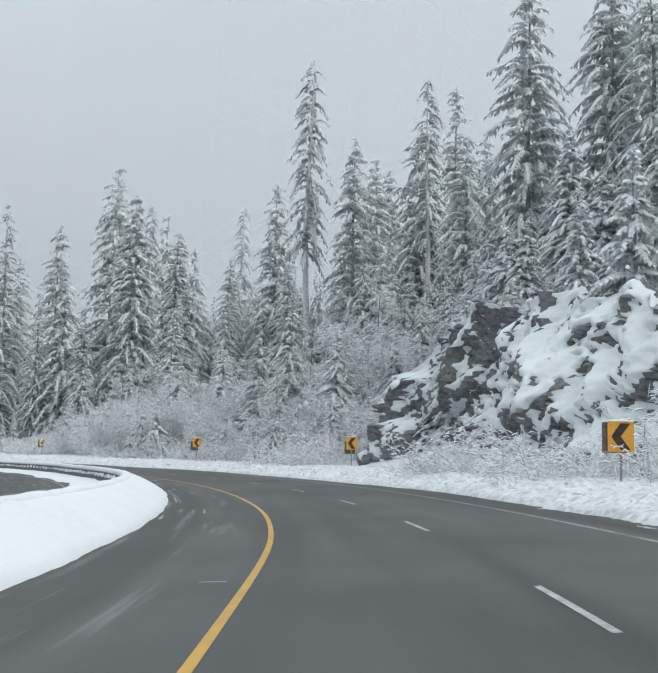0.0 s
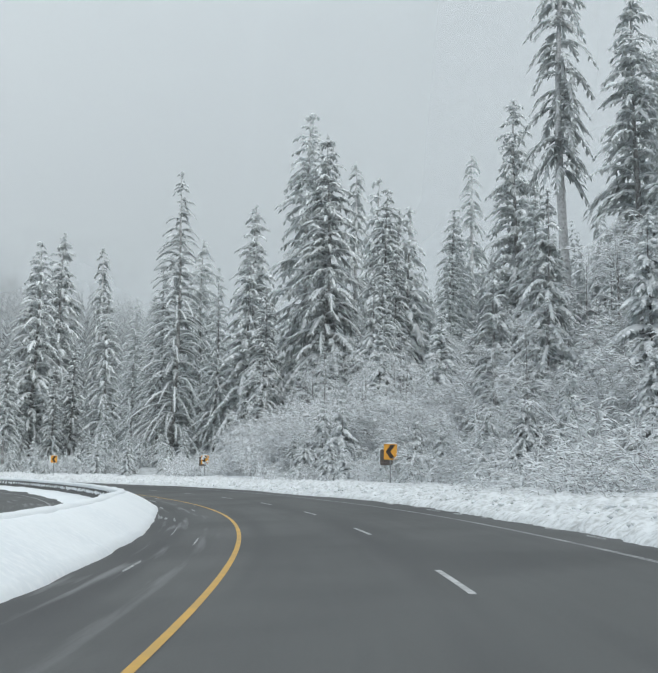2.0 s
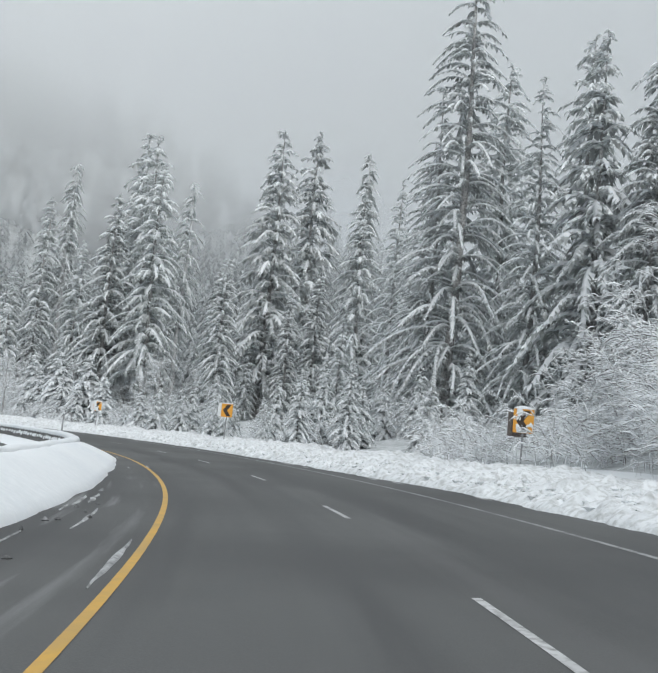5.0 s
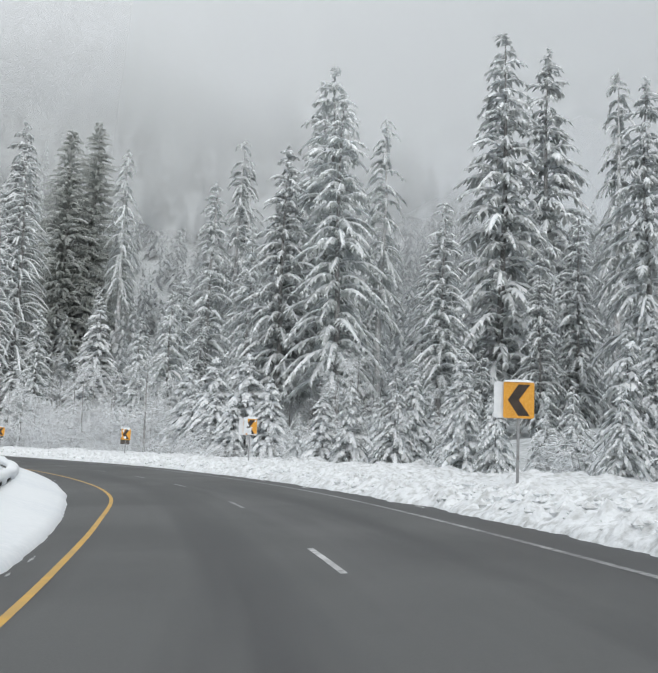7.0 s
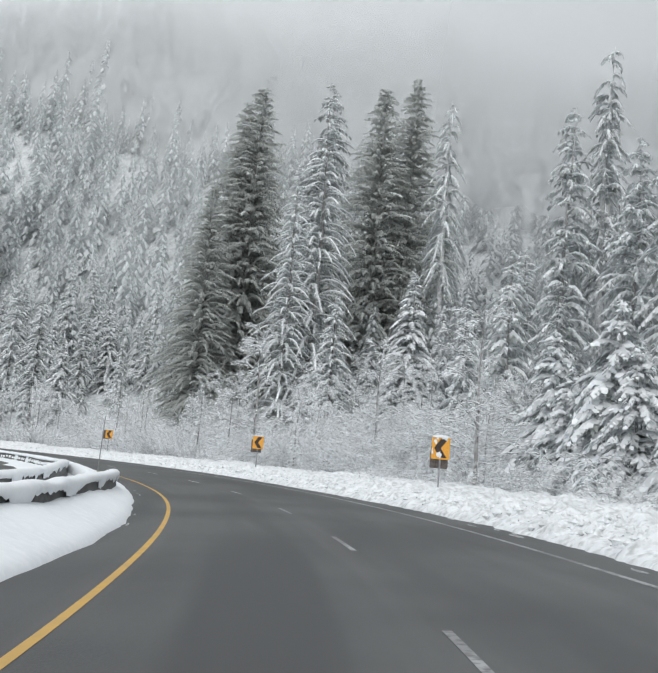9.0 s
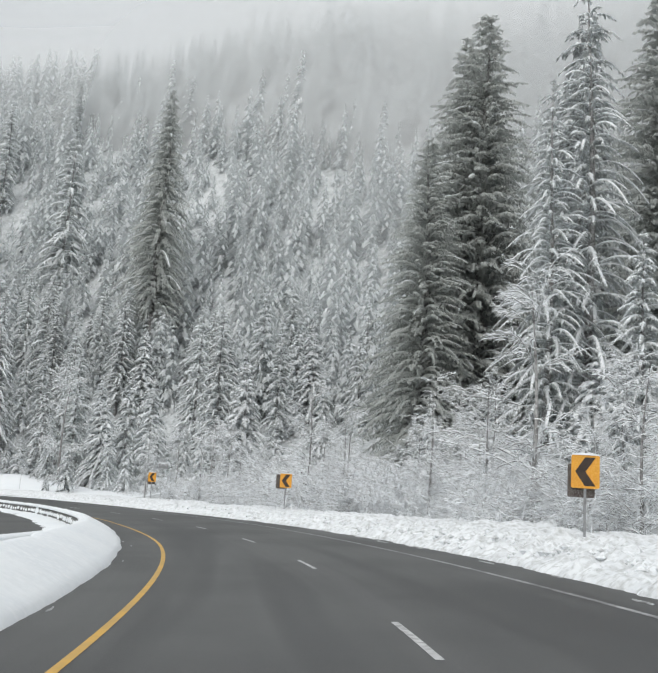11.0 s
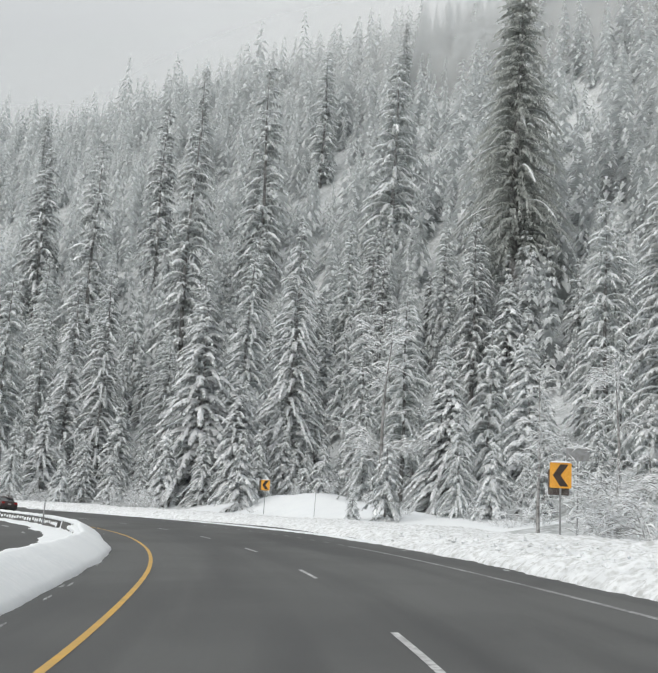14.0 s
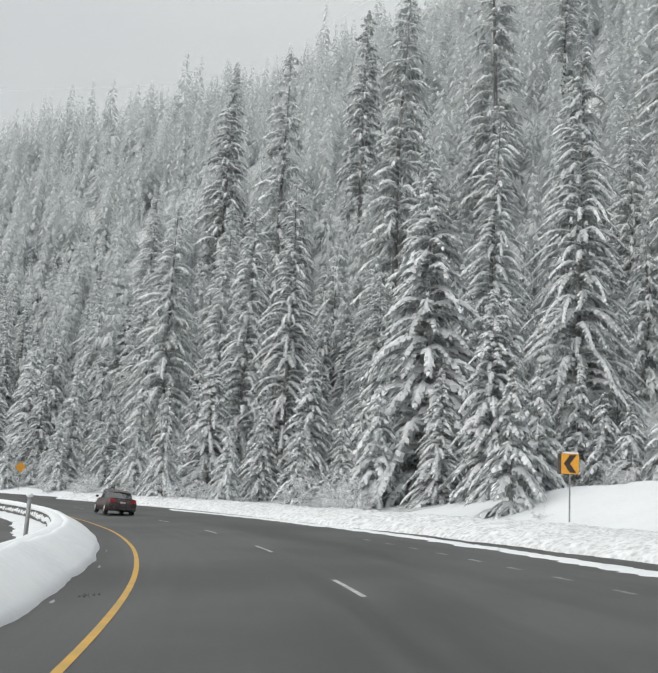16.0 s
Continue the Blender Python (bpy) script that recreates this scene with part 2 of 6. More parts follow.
# far needles drawn close to the snow in tone: distance haze put into colour
M_FAR_SNOW = hill_material("hazed_snow", (0.86, 0.88, 0.89), (0.82, 0.84, 0.85), (0.80, 0.82, 0.83), 6.0, 60.0)
M_FAR_NEEDLES = hill_material("hazed_needles", (0.66, 0.68, 0.685), (0.70, 0.72, 0.725), (0.72, 0.74, 0.745), 6.0, 80.0)
M_MIST_SNOW = hill_material("fogged_snow", (0.76, 0.775, 0.785), (0.78, 0.795, 0.805), (0.72, 0.74, 0.75))
M_MIST_NEEDLES = hill_material("fogged_needles", (0.52, 0.54, 0.55), (0.68, 0.70, 0.71), (0.60, 0.62, 0.63))
M_FLOOR = material("snowy_undergrowth", (0.58, 0.60, 0.61), 0.9, spec=0.1, vary=(0.36, 0.38, 0.385), scale=0.5, fine=(0.68, 0.70, 0.72), fine_scale=2.2, bump=1.0, bump_scale=1.5, space="World")


def let_light_through(m, share):
    """Thin snow and needle sprays pass part of the light on to what lies behind them."""
    n, l = m.node_tree.nodes, m.node_tree.links
    p, out = n["Principled BSDF"], n["Material Output"]
    t = n.new("ShaderNodeBsdfTranslucent")
    src = p.inputs["Base Color"].links[0].from_socket
    l.new(src, t.inputs["Color"])
    x = n.new("ShaderNodeMixShader")
    x.inputs[0].default_value = share
    l.new(p.outputs[0], x.inputs[1])
    l.new(t.outputs[0], x.inputs[2])
    l.new(x.outputs[0], out.inputs["Surface"])


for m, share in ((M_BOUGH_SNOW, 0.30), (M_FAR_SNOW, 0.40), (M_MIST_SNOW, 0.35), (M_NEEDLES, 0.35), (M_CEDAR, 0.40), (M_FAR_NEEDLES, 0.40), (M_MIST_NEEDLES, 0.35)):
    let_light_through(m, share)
# ---------- geometry helpers ----------
def mesh_of(name, verts, faces, mats, smooth=False, index=None):
    me = bpy.data.meshes.new(name)
    me.from_pydata([tuple(v) for v in verts], [], [tuple(f) for f in faces])
    for m in mats if isinstance(mats, (list, tuple)) else [mats]:
        me.materials.append(m)
    if index is not None:
        me.polygons.foreach_set("material_index", index)
    if smooth:
        me.polygons.foreach_set("use_smooth", [True] * len(me.polygons))
    me.update()
    return me


def part(name, me, parent, label=""):
    ob = new(name, me)
    ob.parent = parent
    return tagged(ob, label=label)


def thing(name, label, category, group="", kind="", at=None):
    ob = new(name)
    ob.empty_display_size = 0.2
    if at is not None:
        ob.matrix_world = at
    return tagged(ob, label, category, group, kind)


def bm_mesh(name, bm, mat, smooth=False):
    me = bpy.data.meshes.new(name)
    bm.to_mesh(me)
    bm.free()
    me.materials.append(mat)
    if smooth:
        me.polygons.foreach_set("use_smooth", [True] * len(me.polygons))
    return me


def box_bm(x0, x1, y0, y1, z0, z1, bevel=0.0):
    bm = bmesh.new()
    bmesh.ops.create_cube(bm, size=1.0, matrix=Matrix.LocRotScale(((x0 + x1) / 2, (y0 + y1) / 2, (z0 + z1) / 2), None, (x1 - x0, y1 - y0, z1 - z0)))
    if bevel:
        bmesh.ops.bevel(bm, geom=bm.edges[:], offset=bevel, segments=2, affect="EDGES")
    return bm


def lerp_table(table, a):
    """Smooth interpolation in a table of (key, value) pairs."""
    if a <= table[0][0]:
        return table[0][1]
    for (a0, v0), (a1, v1) in zip(table, table[1:]):
        if a <= a1:
            u = (a - a0) / (a1 - a0)
            u = u * u * (3 - 2 * u)
            return v0 + (v1 - v0) * u
    return table[-1][1]


def smooth_table(table, a, width=3.0):
    """A table read through a soft window, so that lines bend without corners."""
    return sum(lerp_table(table, a + width * k) * w for k, w in ((-1, 0.12), (-0.6, 0.18), (-0.2, 0.2), (0.2, 0.2), (0.6, 0.18), (1, 0.12)))

# ---------- the plan: a long left-hand bend about one centre ----------
CX, CY, R = -159.56, 11.67, 157.30


def polar(a, d):
    """Plan point at the angle a (degrees) along the bend and d metres outside its base circle."""
    return CX + (R + d) * math.cos(radians(a)), CY + (R + d) * math.sin(radians(a))


def to_polar(x, y):
    return math.degrees(math.atan2(y - CY, x - CX)) % 360, math.hypot(x - CX, y - CY) - R


YELLOW = [(-30, 0.45), (0, 0.5), (2, 0.68), (4, 0.72), (6, 0.74), (8, 0.67), (12, 0.6), (17, 0.6), (21, 0.6), (23.5, 0.58), (26, 0.5), (30, 0.37), (34, 0.25), (40, 0.24), (46, 0.16), (50, 0.14), (53, 0.0), (56, 0.08), (58.5, 0.42), (61, 0.46), (64, 0.32), (68, 0.16), (70.5, 0.12), (74, 0.14), (80, 0.05), (90, 0.2), (93, 0.08), (96, 0.0), (99, 0.13), (102, 0.0), (106, -0.12), (109.5, -0.05), (113, 0.04), (118, 0.2), (121, 0.19), (124, 0.08), (128, -0.1), (132, -0.3), (152, -0.7)]
DASH = [(-30, 3.72), (6, 3.8), (14, 3.82), (22, 3.65), (34, 3.5), (46, 3.45), (54, 3.42), (60, 3.6), (66, 3.6), (74, 3.5), (98, 3.5), (114, 3.55), (120, 3.72), (126, 3.6), (150, 3.4)]
EDGE = [(-30, 7.1), (6, 7.0), (14, 7.12), (22, 7.05), (30, 6.9), (40, 6.95), (46, 6.83), (54, 6.72), (60, 7.08), (66, 7.1), (74, 7.2), (90, 7.02), (98, 7.3), (106, 7.36), (114, 7.8), (118, 8.05), (126, 7.9), (150, 7.6)]
SNOW_L = [(-30, -2.3), (2, -2.28), (6, -2.15), (10, -2.05), (14, -1.85), (20, -1.93), (24, -2.03), (28, -1.6), (33, -1.85), (38, -1.72), (43, -1.3), (48, -0.6), (51, -0.45), (54, -0.6), (58, -0.85), (62, -0.98), (66, -0.95), (70, -0.66), (74, -0.9), (78, -1.05), (90, -1.0), (98, -1.3), (102, -1.3), (107, -1.6), (112, -1.2), (115, -1.35), (118, -0.9), (124, -0.83), (130, -1.1), (140, -1.6), (150, -2.0)]
SNOW_R = [(-30, 8.6), (5, 8.3), (10, 8.6), (15, 8.1), (20, 8.1), (28, 8.5), (32, 8.0), (37, 8.6), (42, 8.6), (47, 7.85), (51, 7.7), (58, 7.85), (66, 8.0), (72, 8.25), (80, 8.0), (88, 8.5), (96, 8.75), (106, 8.5), (112, 9.2), (117, 10.7), (122, 11.7), (127, 11.1), (131, 10.2), (140, 10.2), (150, 9.6)]


def bank(d):
    """Height of the road surface: the bend is banked, its inner side lower."""
    return 0.05 * (min(max(d, -18.5), 13.0) - 4.0)


# hillside heights above the road, by distance outside the base circle
KNOTS = (10, 14, 20, 30, 42, 62, 100, 150, 210, 400)
SLOPES = [
    (-60, (0.3, 0.8, 3.0, 8, 16, 26, 40, 55, 60, 60)),
    (0, (0.3, 0.9, 4.0, 12, 22, 34, 48, 56, 60, 60)),
    (7, (0.3, 0.9, 3.0, 13, 22, 34, 48, 56, 60, 60)),
    (15, (0.3, 0.9, 3.4, 16, 25, 36, 48, 54, 56, 50)),
    (21, (0.3, 0.9, 3.4, 16, 25, 35, 46, 50, 50, 40)),
    (25, (0.3, 0.9, 3.8, 12, 21, 31, 40, 44, 40, 30)),
    (32, (0.3, 0.9, 2.8, 8, 16, 24, 30, 30, 26, 15)),
    (50, (0.3, 0.8, 2.0, 5.5, 11, 16, 20, 20, 16, 10)),
    (62, (0.3, 0.7, 1.2, 2.6, 6, 10, 14, 16, 14, 10)),
    (76, (0.3, 0.7, 1.0, 1.6, 2.8, 5.5, 10, 20, 22, 10)),
    (95, (0.3, 0.7, 1.0, 2.0, 4.5, 10, 22, 46, 58, 20)),
    (110, (0.3, 0.6, 0.9, 1.8, 6, 13, 38, 86, 112, 40)),
    (125, (0.3, 0.5, 0.8, 1.8, 6.5, 19, 56, 108, 150, 60)),
    (140, (0.3, 0.5, 1.2, 3.2, 8, 26, 72, 132, 168, 60)),
    (160, (0.3, 0.8, 2.0, 6, 14, 38, 84, 130, 146, 50)),
    (185, (0.3, 0.8, 2.0, 6, 14, 34, 74, 114, 120, 40)),
    (230, (0.3, 0.6, 1.0, 2, 4, 8, 16, 26, 30, 30)),
    (300, (0.3, 0.8, 3.0, 8, 16, 26, 40, 55, 60, 60)),
]


def slope(a, d):
    """Ground height outside the road, smooth in both directions."""
    a = (a + 60) % 360 - 60
    for (a0, p0), (a1, p1) in zip(SLOPES, SLOPES[1:]):
        if a <= a1:
            u = (a - a0) / (a1 - a0)
            u = u * u * (3 - 2 * u)
            break
    else:
        p0 = p1 = SLOPES[-1][1]
        u = 0
    if d <= KNOTS[0]:
        return p0[0]
    for i in range(len(KNOTS) - 1):
        if d <= KNOTS[i + 1]:
            k = (d - KNOTS[i]) / (KNOTS[i + 1] - KNOTS[i])
            return (p0[i] + (p0[i + 1] - p0[i]) * k) * (1 - u) + (p1[i] + (p1[i + 1] - p1[i]) * k) * u
    return p0[-1] * (1 - u) + p1[-1] * u


def ground_z(a, d):
    if d < 10:
        return bank(d) - 0.4 if d > -19 else -1.55 - 0.02 * min(-19 - d, 100)
    x, y = polar(a, d)
    z = slope(a, d)
    grow = min((d - 10) / 25, 1.0)
    z += grow * (1.6 * noise.noise((x * 0.045, y * 0.045, 0)) + 0.6 * noise.noise((x * 0.17, y * 0.17, 3)))
    z -= 0.5 * max(0.0, 1 - (d - 10) / 3.0)
    z += 1.9 * math.exp(-0.5 * ((a - 129.0) / 2.6) ** 2 - 0.5 * ((d - 25) / 3.4) ** 2)
    return z


def wooded(a, d):
    """Where brush and forest hide the snow."""
    return d > (27 if 118 < a < 134 else 15)


# ---------- ground, road and markings ----------
def build_ground():
    angles = [a for a in np.arange(-60, 300, 1.0)] + [300.0]
    rings = [-R + 5, -110, -70, -45, -30, -22, -19, -5, 8, 10, 11, 12, 13, 14, 15.5, 17, 19, 21, 24, 27, 30, 34, 38, 43, 48, 54, 60, 68, 78, 90, 105, 125, 150, 190, 250, 350, 500, 800, 1300, 2200]
    v, f = [], []
    for a in angles:
        for d in rings:
            x, y = polar(a, d)
            v.append((x, y, ground_z(a if a < 300 else -60, d)))
    w = len(rings)
    for i in range(len(angles) - 1):
        for j in range(w - 1):
            f.append((i * w + j, i * w + j + 1, (i + 1) * w + j + 1, (i + 1) * w + j))
    c = len(v)
    v.append((CX, CY, v[0][2] - 0.2))
    f += [(i * w, (i + 1) * w, c) for i in range(len(angles) - 1)]
    index = [0 if j == 0 or not (wooded(angles[i], rings[j])) else 1 for i in range(len(angles) - 1) for j in range(w - 1)] + [0] * (len(angles) - 1)
    tagged(new("ground", mesh_of("ground", v, f, [M_SNOW, M_FLOOR], True, index)), "snow-covered ground rising into a wooded hillside", "ground", kind="structure")


def ribbon(a0, a1, step, inner, outer, z, across=1):
    n = max(2, int((a1 - a0) / step) + 1)
    v, f = [], []
    for a in np.linspace(a0, a1, n):
        d0, d1 = inner(a), outer(a)
        for k in range(across + 1):
            dd = d0 + (d1 - d0) * k / across
            v.append((*polar(a, dd), bank(dd) + z))
    w = across + 1
    f = [(i * w + k, i * w + k + 1, (i + 1) * w + k + 1, (i + 1) * w + k) for i in range(n - 1) for k in range(across)]
    return v, f


def build_road():
    v, f = ribbon(-30, 165, 0.4, lambda a: -18.5, lambda a: 13.0, 0.0, 6)
    me = mesh_of("road", v, f, M_ASPHALT)
    uv = me.uv_layers.new(name="UVMap")
    for loop in me.loops:
        x, y, _ = me.vertices[loop.vertex_index].co
        a, d = to_polar(x, y)
        uv.data[loop.index].uv = (radians((a + 60) % 360) * R, d)
    road = tagged(new("road", me), "damp grey asphalt road curving between snow banks", "road", kind="structure")
    sol = road.modifiers.new("thickness", "SOLIDIFY")
    sol.thickness = 0.25
    sol.offset = -1

    def line(name, a0, a1, off, half, mat, label, z=0.005):
        v, f = ribbon(a0, a1, 0.25, lambda a: off(a) - half, lambda a: off(a) + half, z)
        part(name, mesh_of(name, v, f, mat), road, label)
    line("yellow_line", -25, 150, lambda a: smooth_table(YELLOW, a, 1.4), 0.052, M_YELLOW, "worn yellow edge line")
    line("white_edge_line", -25, 113.0, lambda a: smooth_table(EDGE, a), 0.06, M_WHITE, "faded white edge line")
    for k in range(16):
        a = 113.3 + 0.86 * k
        line("white_edge_line", a, a + 0.27, lambda a: smooth_table(EDGE, a), 0.06, M_WHITE, "broken remains of the white edge line")
    line("opposing_edge_line", -25, 150, lambda a: smooth_table(YELLOW, a, 2.0) - 7.0, 0.06, M_WHITE, "faded pale edge line")
    # lane dashes, 3 m long every 12.2 m
    starts = [(-6, -23.6), (0, 0.1), (4, 16.1), (7, 28.3), (10, 40.2), (12, 49.1), (13, 53.1), (15, 62.3), (18, 73.6), (23, 95.3), (25, 104.1), (27, 112.6), (29, 121.2), (31, 129.2), (36, 150.0)]
    for n in range(-4, 35):
        for (n0, a0), (n1, a1) in zip(starts, starts[1:]):
            if n0 <= n <= n1:
                far = a0 + (a1 - a0) * (n - n0) / (n1 - n0)
        line("lane_dash", far - 1.03, far, lambda a: lerp_table(DASH, a), 0.047, M_WHITE if 14 <= n <= 19 else M_DASH, "worn lane dash" if 14 <= n <= 19 else "short white lane dash")
    v, f = ribbon(0.46, 0.49, 0.03, lambda a: -0.05, lambda a: 0.28, 0.005)
    part("paint_tick", mesh_of("paint_tick", v, f, M_WHITE), road, "short white cross tick beside the yellow line")
    return road


build_ground()
road = build_road()


# ---------- ploughed snow beside the road ----------
def build_right_berm():
    """Lumpy berm thrown up by the plough along the outer shoulder."""
    n, prof = 2600, [0, 0.08, 0.2, 0.34, 0.5, 0.66, 0.82, 1.0, 1.18, 1.36, 1.55, 1.75, 1.95, 2.15, 2.4, 2.7, 3.0, 3.4, 3.9, 4.6, 5.4, 6.4]
    shape = [(0, -0.03), (0.08, 0.10), (0.2, 0.20), (0.4, 0.30), (0.85, 0.46), (1.4, 0.60), (2.0, 0.68), (2.8, 0.72), (4.6, 0.78), (5.4, 0.75), (6.4, 0.35)]
    hts = [lerp_table(shape, p) for p in prof]
    v, f = [], []
    for i, a in enumerate(np.linspace(-20, 150, n)):
        e = lerp_table(SNOW_R, a)
        e += 0.22 * noise.noise((a * 0.9, 0, 0)) + 0.13 * noise.noise((a * 3.3, 5, 0)) + 0.08 * noise.noise((a * 9, 5, 3))
        rough = lerp_table([(20, 0.8), (45, 1.15), (92, 1.1), (104, 0.7), (115, 0.5)], a)
        low = 0.75 + 0.25 * noise.noise((a * 0.35, 9, 2))
        for j, (p, h) in enumerate(zip(prof, hts)):
            x, y = polar(a, e + p)
            g = ground_z(a, e + p)
            z = max(h * low + bank(e + p), g + 0.12 if p > 2.6 else -9)
            lump = min(p / 0.4, 1.0)
            chunk = max(0.0, noise.noise((x * 2.1, y * 2.1, 6.0)) - 0.05)
            z += rough * lump * (0.14 * noise.noise((x * 1.1, y * 1.1, 1)) + 0.34 * chunk + 0.10 * noise.noise((x * 4.5, y * 4.5, 4)))
            if j == len(prof) - 1:
                z = g - 0.3
            v.append((x, y, z))
    w = len(prof)
    f = [(i * w + j, i * w + j + 1, (i + 1) * w + j + 1, (i + 1) * w + j) for i in range(n - 1) for j in range(w - 1)]
    tagged(new("snow_berm", mesh_of("snow_berm", v, f, M_PLOUGHED, True)), "lumpy ploughed snow berm along the outer shoulder", "snow bank", kind="structure")


def crest(a):
    """Line of the median barrier."""
    return lerp_table(SNOW_L, a) - 1.75


def build_left_bank():
    """Smooth snow drift banked up against the median barrier."""
    n = 1500
    prof = [(0.0, -0.02), (0.05, 0.10), (0.16, 0.20), (0.34, 0.36), (0.55, 0.52), (0.78, 0.68), (0.98, 0.80), (1.08, 0.83), (1.18, 0.80), (1.27, 0.60), (1.33, 0.25), (1.36, -0.10)]
    low = [(0.0, -0.02), (0.05, 0.09), (0.16, 0.15), (0.34, 0.22), (0.55, 0.29), (0.78, 0.36), (0.98, 0.42), (1.08, 0.44), (1.18, 0.42), (1.27, 0.34), (1.33, 0.15), (1.36, -0.10)]
    v, f = [], []
    for a in np.linspace(-20, 150, n):
        e = smooth_table(SNOW_L, a, 1.5) + 0.09 * noise.noise((a * 1.1, 2, 0)) + 0.03 * noise.noise((a * 5, 7, 0))
        k = lerp_table([(44, 0), (53, 0.85), (62, 0.3), (66, 0.55), (74, 0.5), (80, 0.4), (86, 0.3), (94, 0.45), (118, 0.5), (128, 0.5), (140, 0.3)], a)
        wide = lerp_table([(86, 1.42), (95, 0.92)], a)
        for (p, h), (q, g) in zip(prof, low):
            x, y = polar(a, e - wide * p)
            z = h * (1 - k) + g * k + bank(e - wide * p)
            z += min(p * 4, 1) * 0.035 * noise.noise((x * 0.9, y * 0.9, 8))
            v.append((x, y, z))
    w = len(prof)
    f = [(i * w + j, (i + 1) * w + j, (i + 1) * w + j + 1, i * w + j + 1) for i in range(n - 1) for j in range(w - 1)]
    tagged(new("snow_bank", mesh_of("snow_bank", v, f, M_SNOW, True)), "smooth white snow drift banked against the median barrier", "snow bank", kind="structure")
    # strip of snow behind the barrier
    v, f = [], []
    prof = [(-1.1, 0.24), (-1.3, 0.18), (-1.6, 0.14), (-2.0, 0.12), (-2.5, 0.10), (-3.0, 0.08), (-3.4, 0.05), (-3.6, -0.02)]
    for a in np.linspace(-20, 150, 900):
        wob = 1 + 0.18 * noise.noise((a * 0.5, 1, 1)) + 0.08 * noise.noise((a * 2.5, 1, 4))
        for p, h in prof:
            tight = lerp_table([(86, 1.0), (95, 0.62)], a)
            dd = lerp_table(SNOW_L, a) - 0.5 + tight * (p if p > -1.5 else p * wob)
            x, y = polar(a, dd)
            v.append((x, y, bank(dd) + h * lerp_table([(84, 1.0), (92, 0.3)], a) + (0.05 * noise.noise((x, y, 2)) if p > -3.5 else 0)))
    w = len(prof)
    f = [(i * w + j, (i + 1) * w + j, (i + 1) * w + j + 1, i * w + j + 1) for i in range(899) for j in range(w - 1)]
    tagged(new("median_snow", mesh_of("median_snow", v, f, M_SNOW, True)), "trampled snow strip behind the median barrier", "snow", kind="structure")


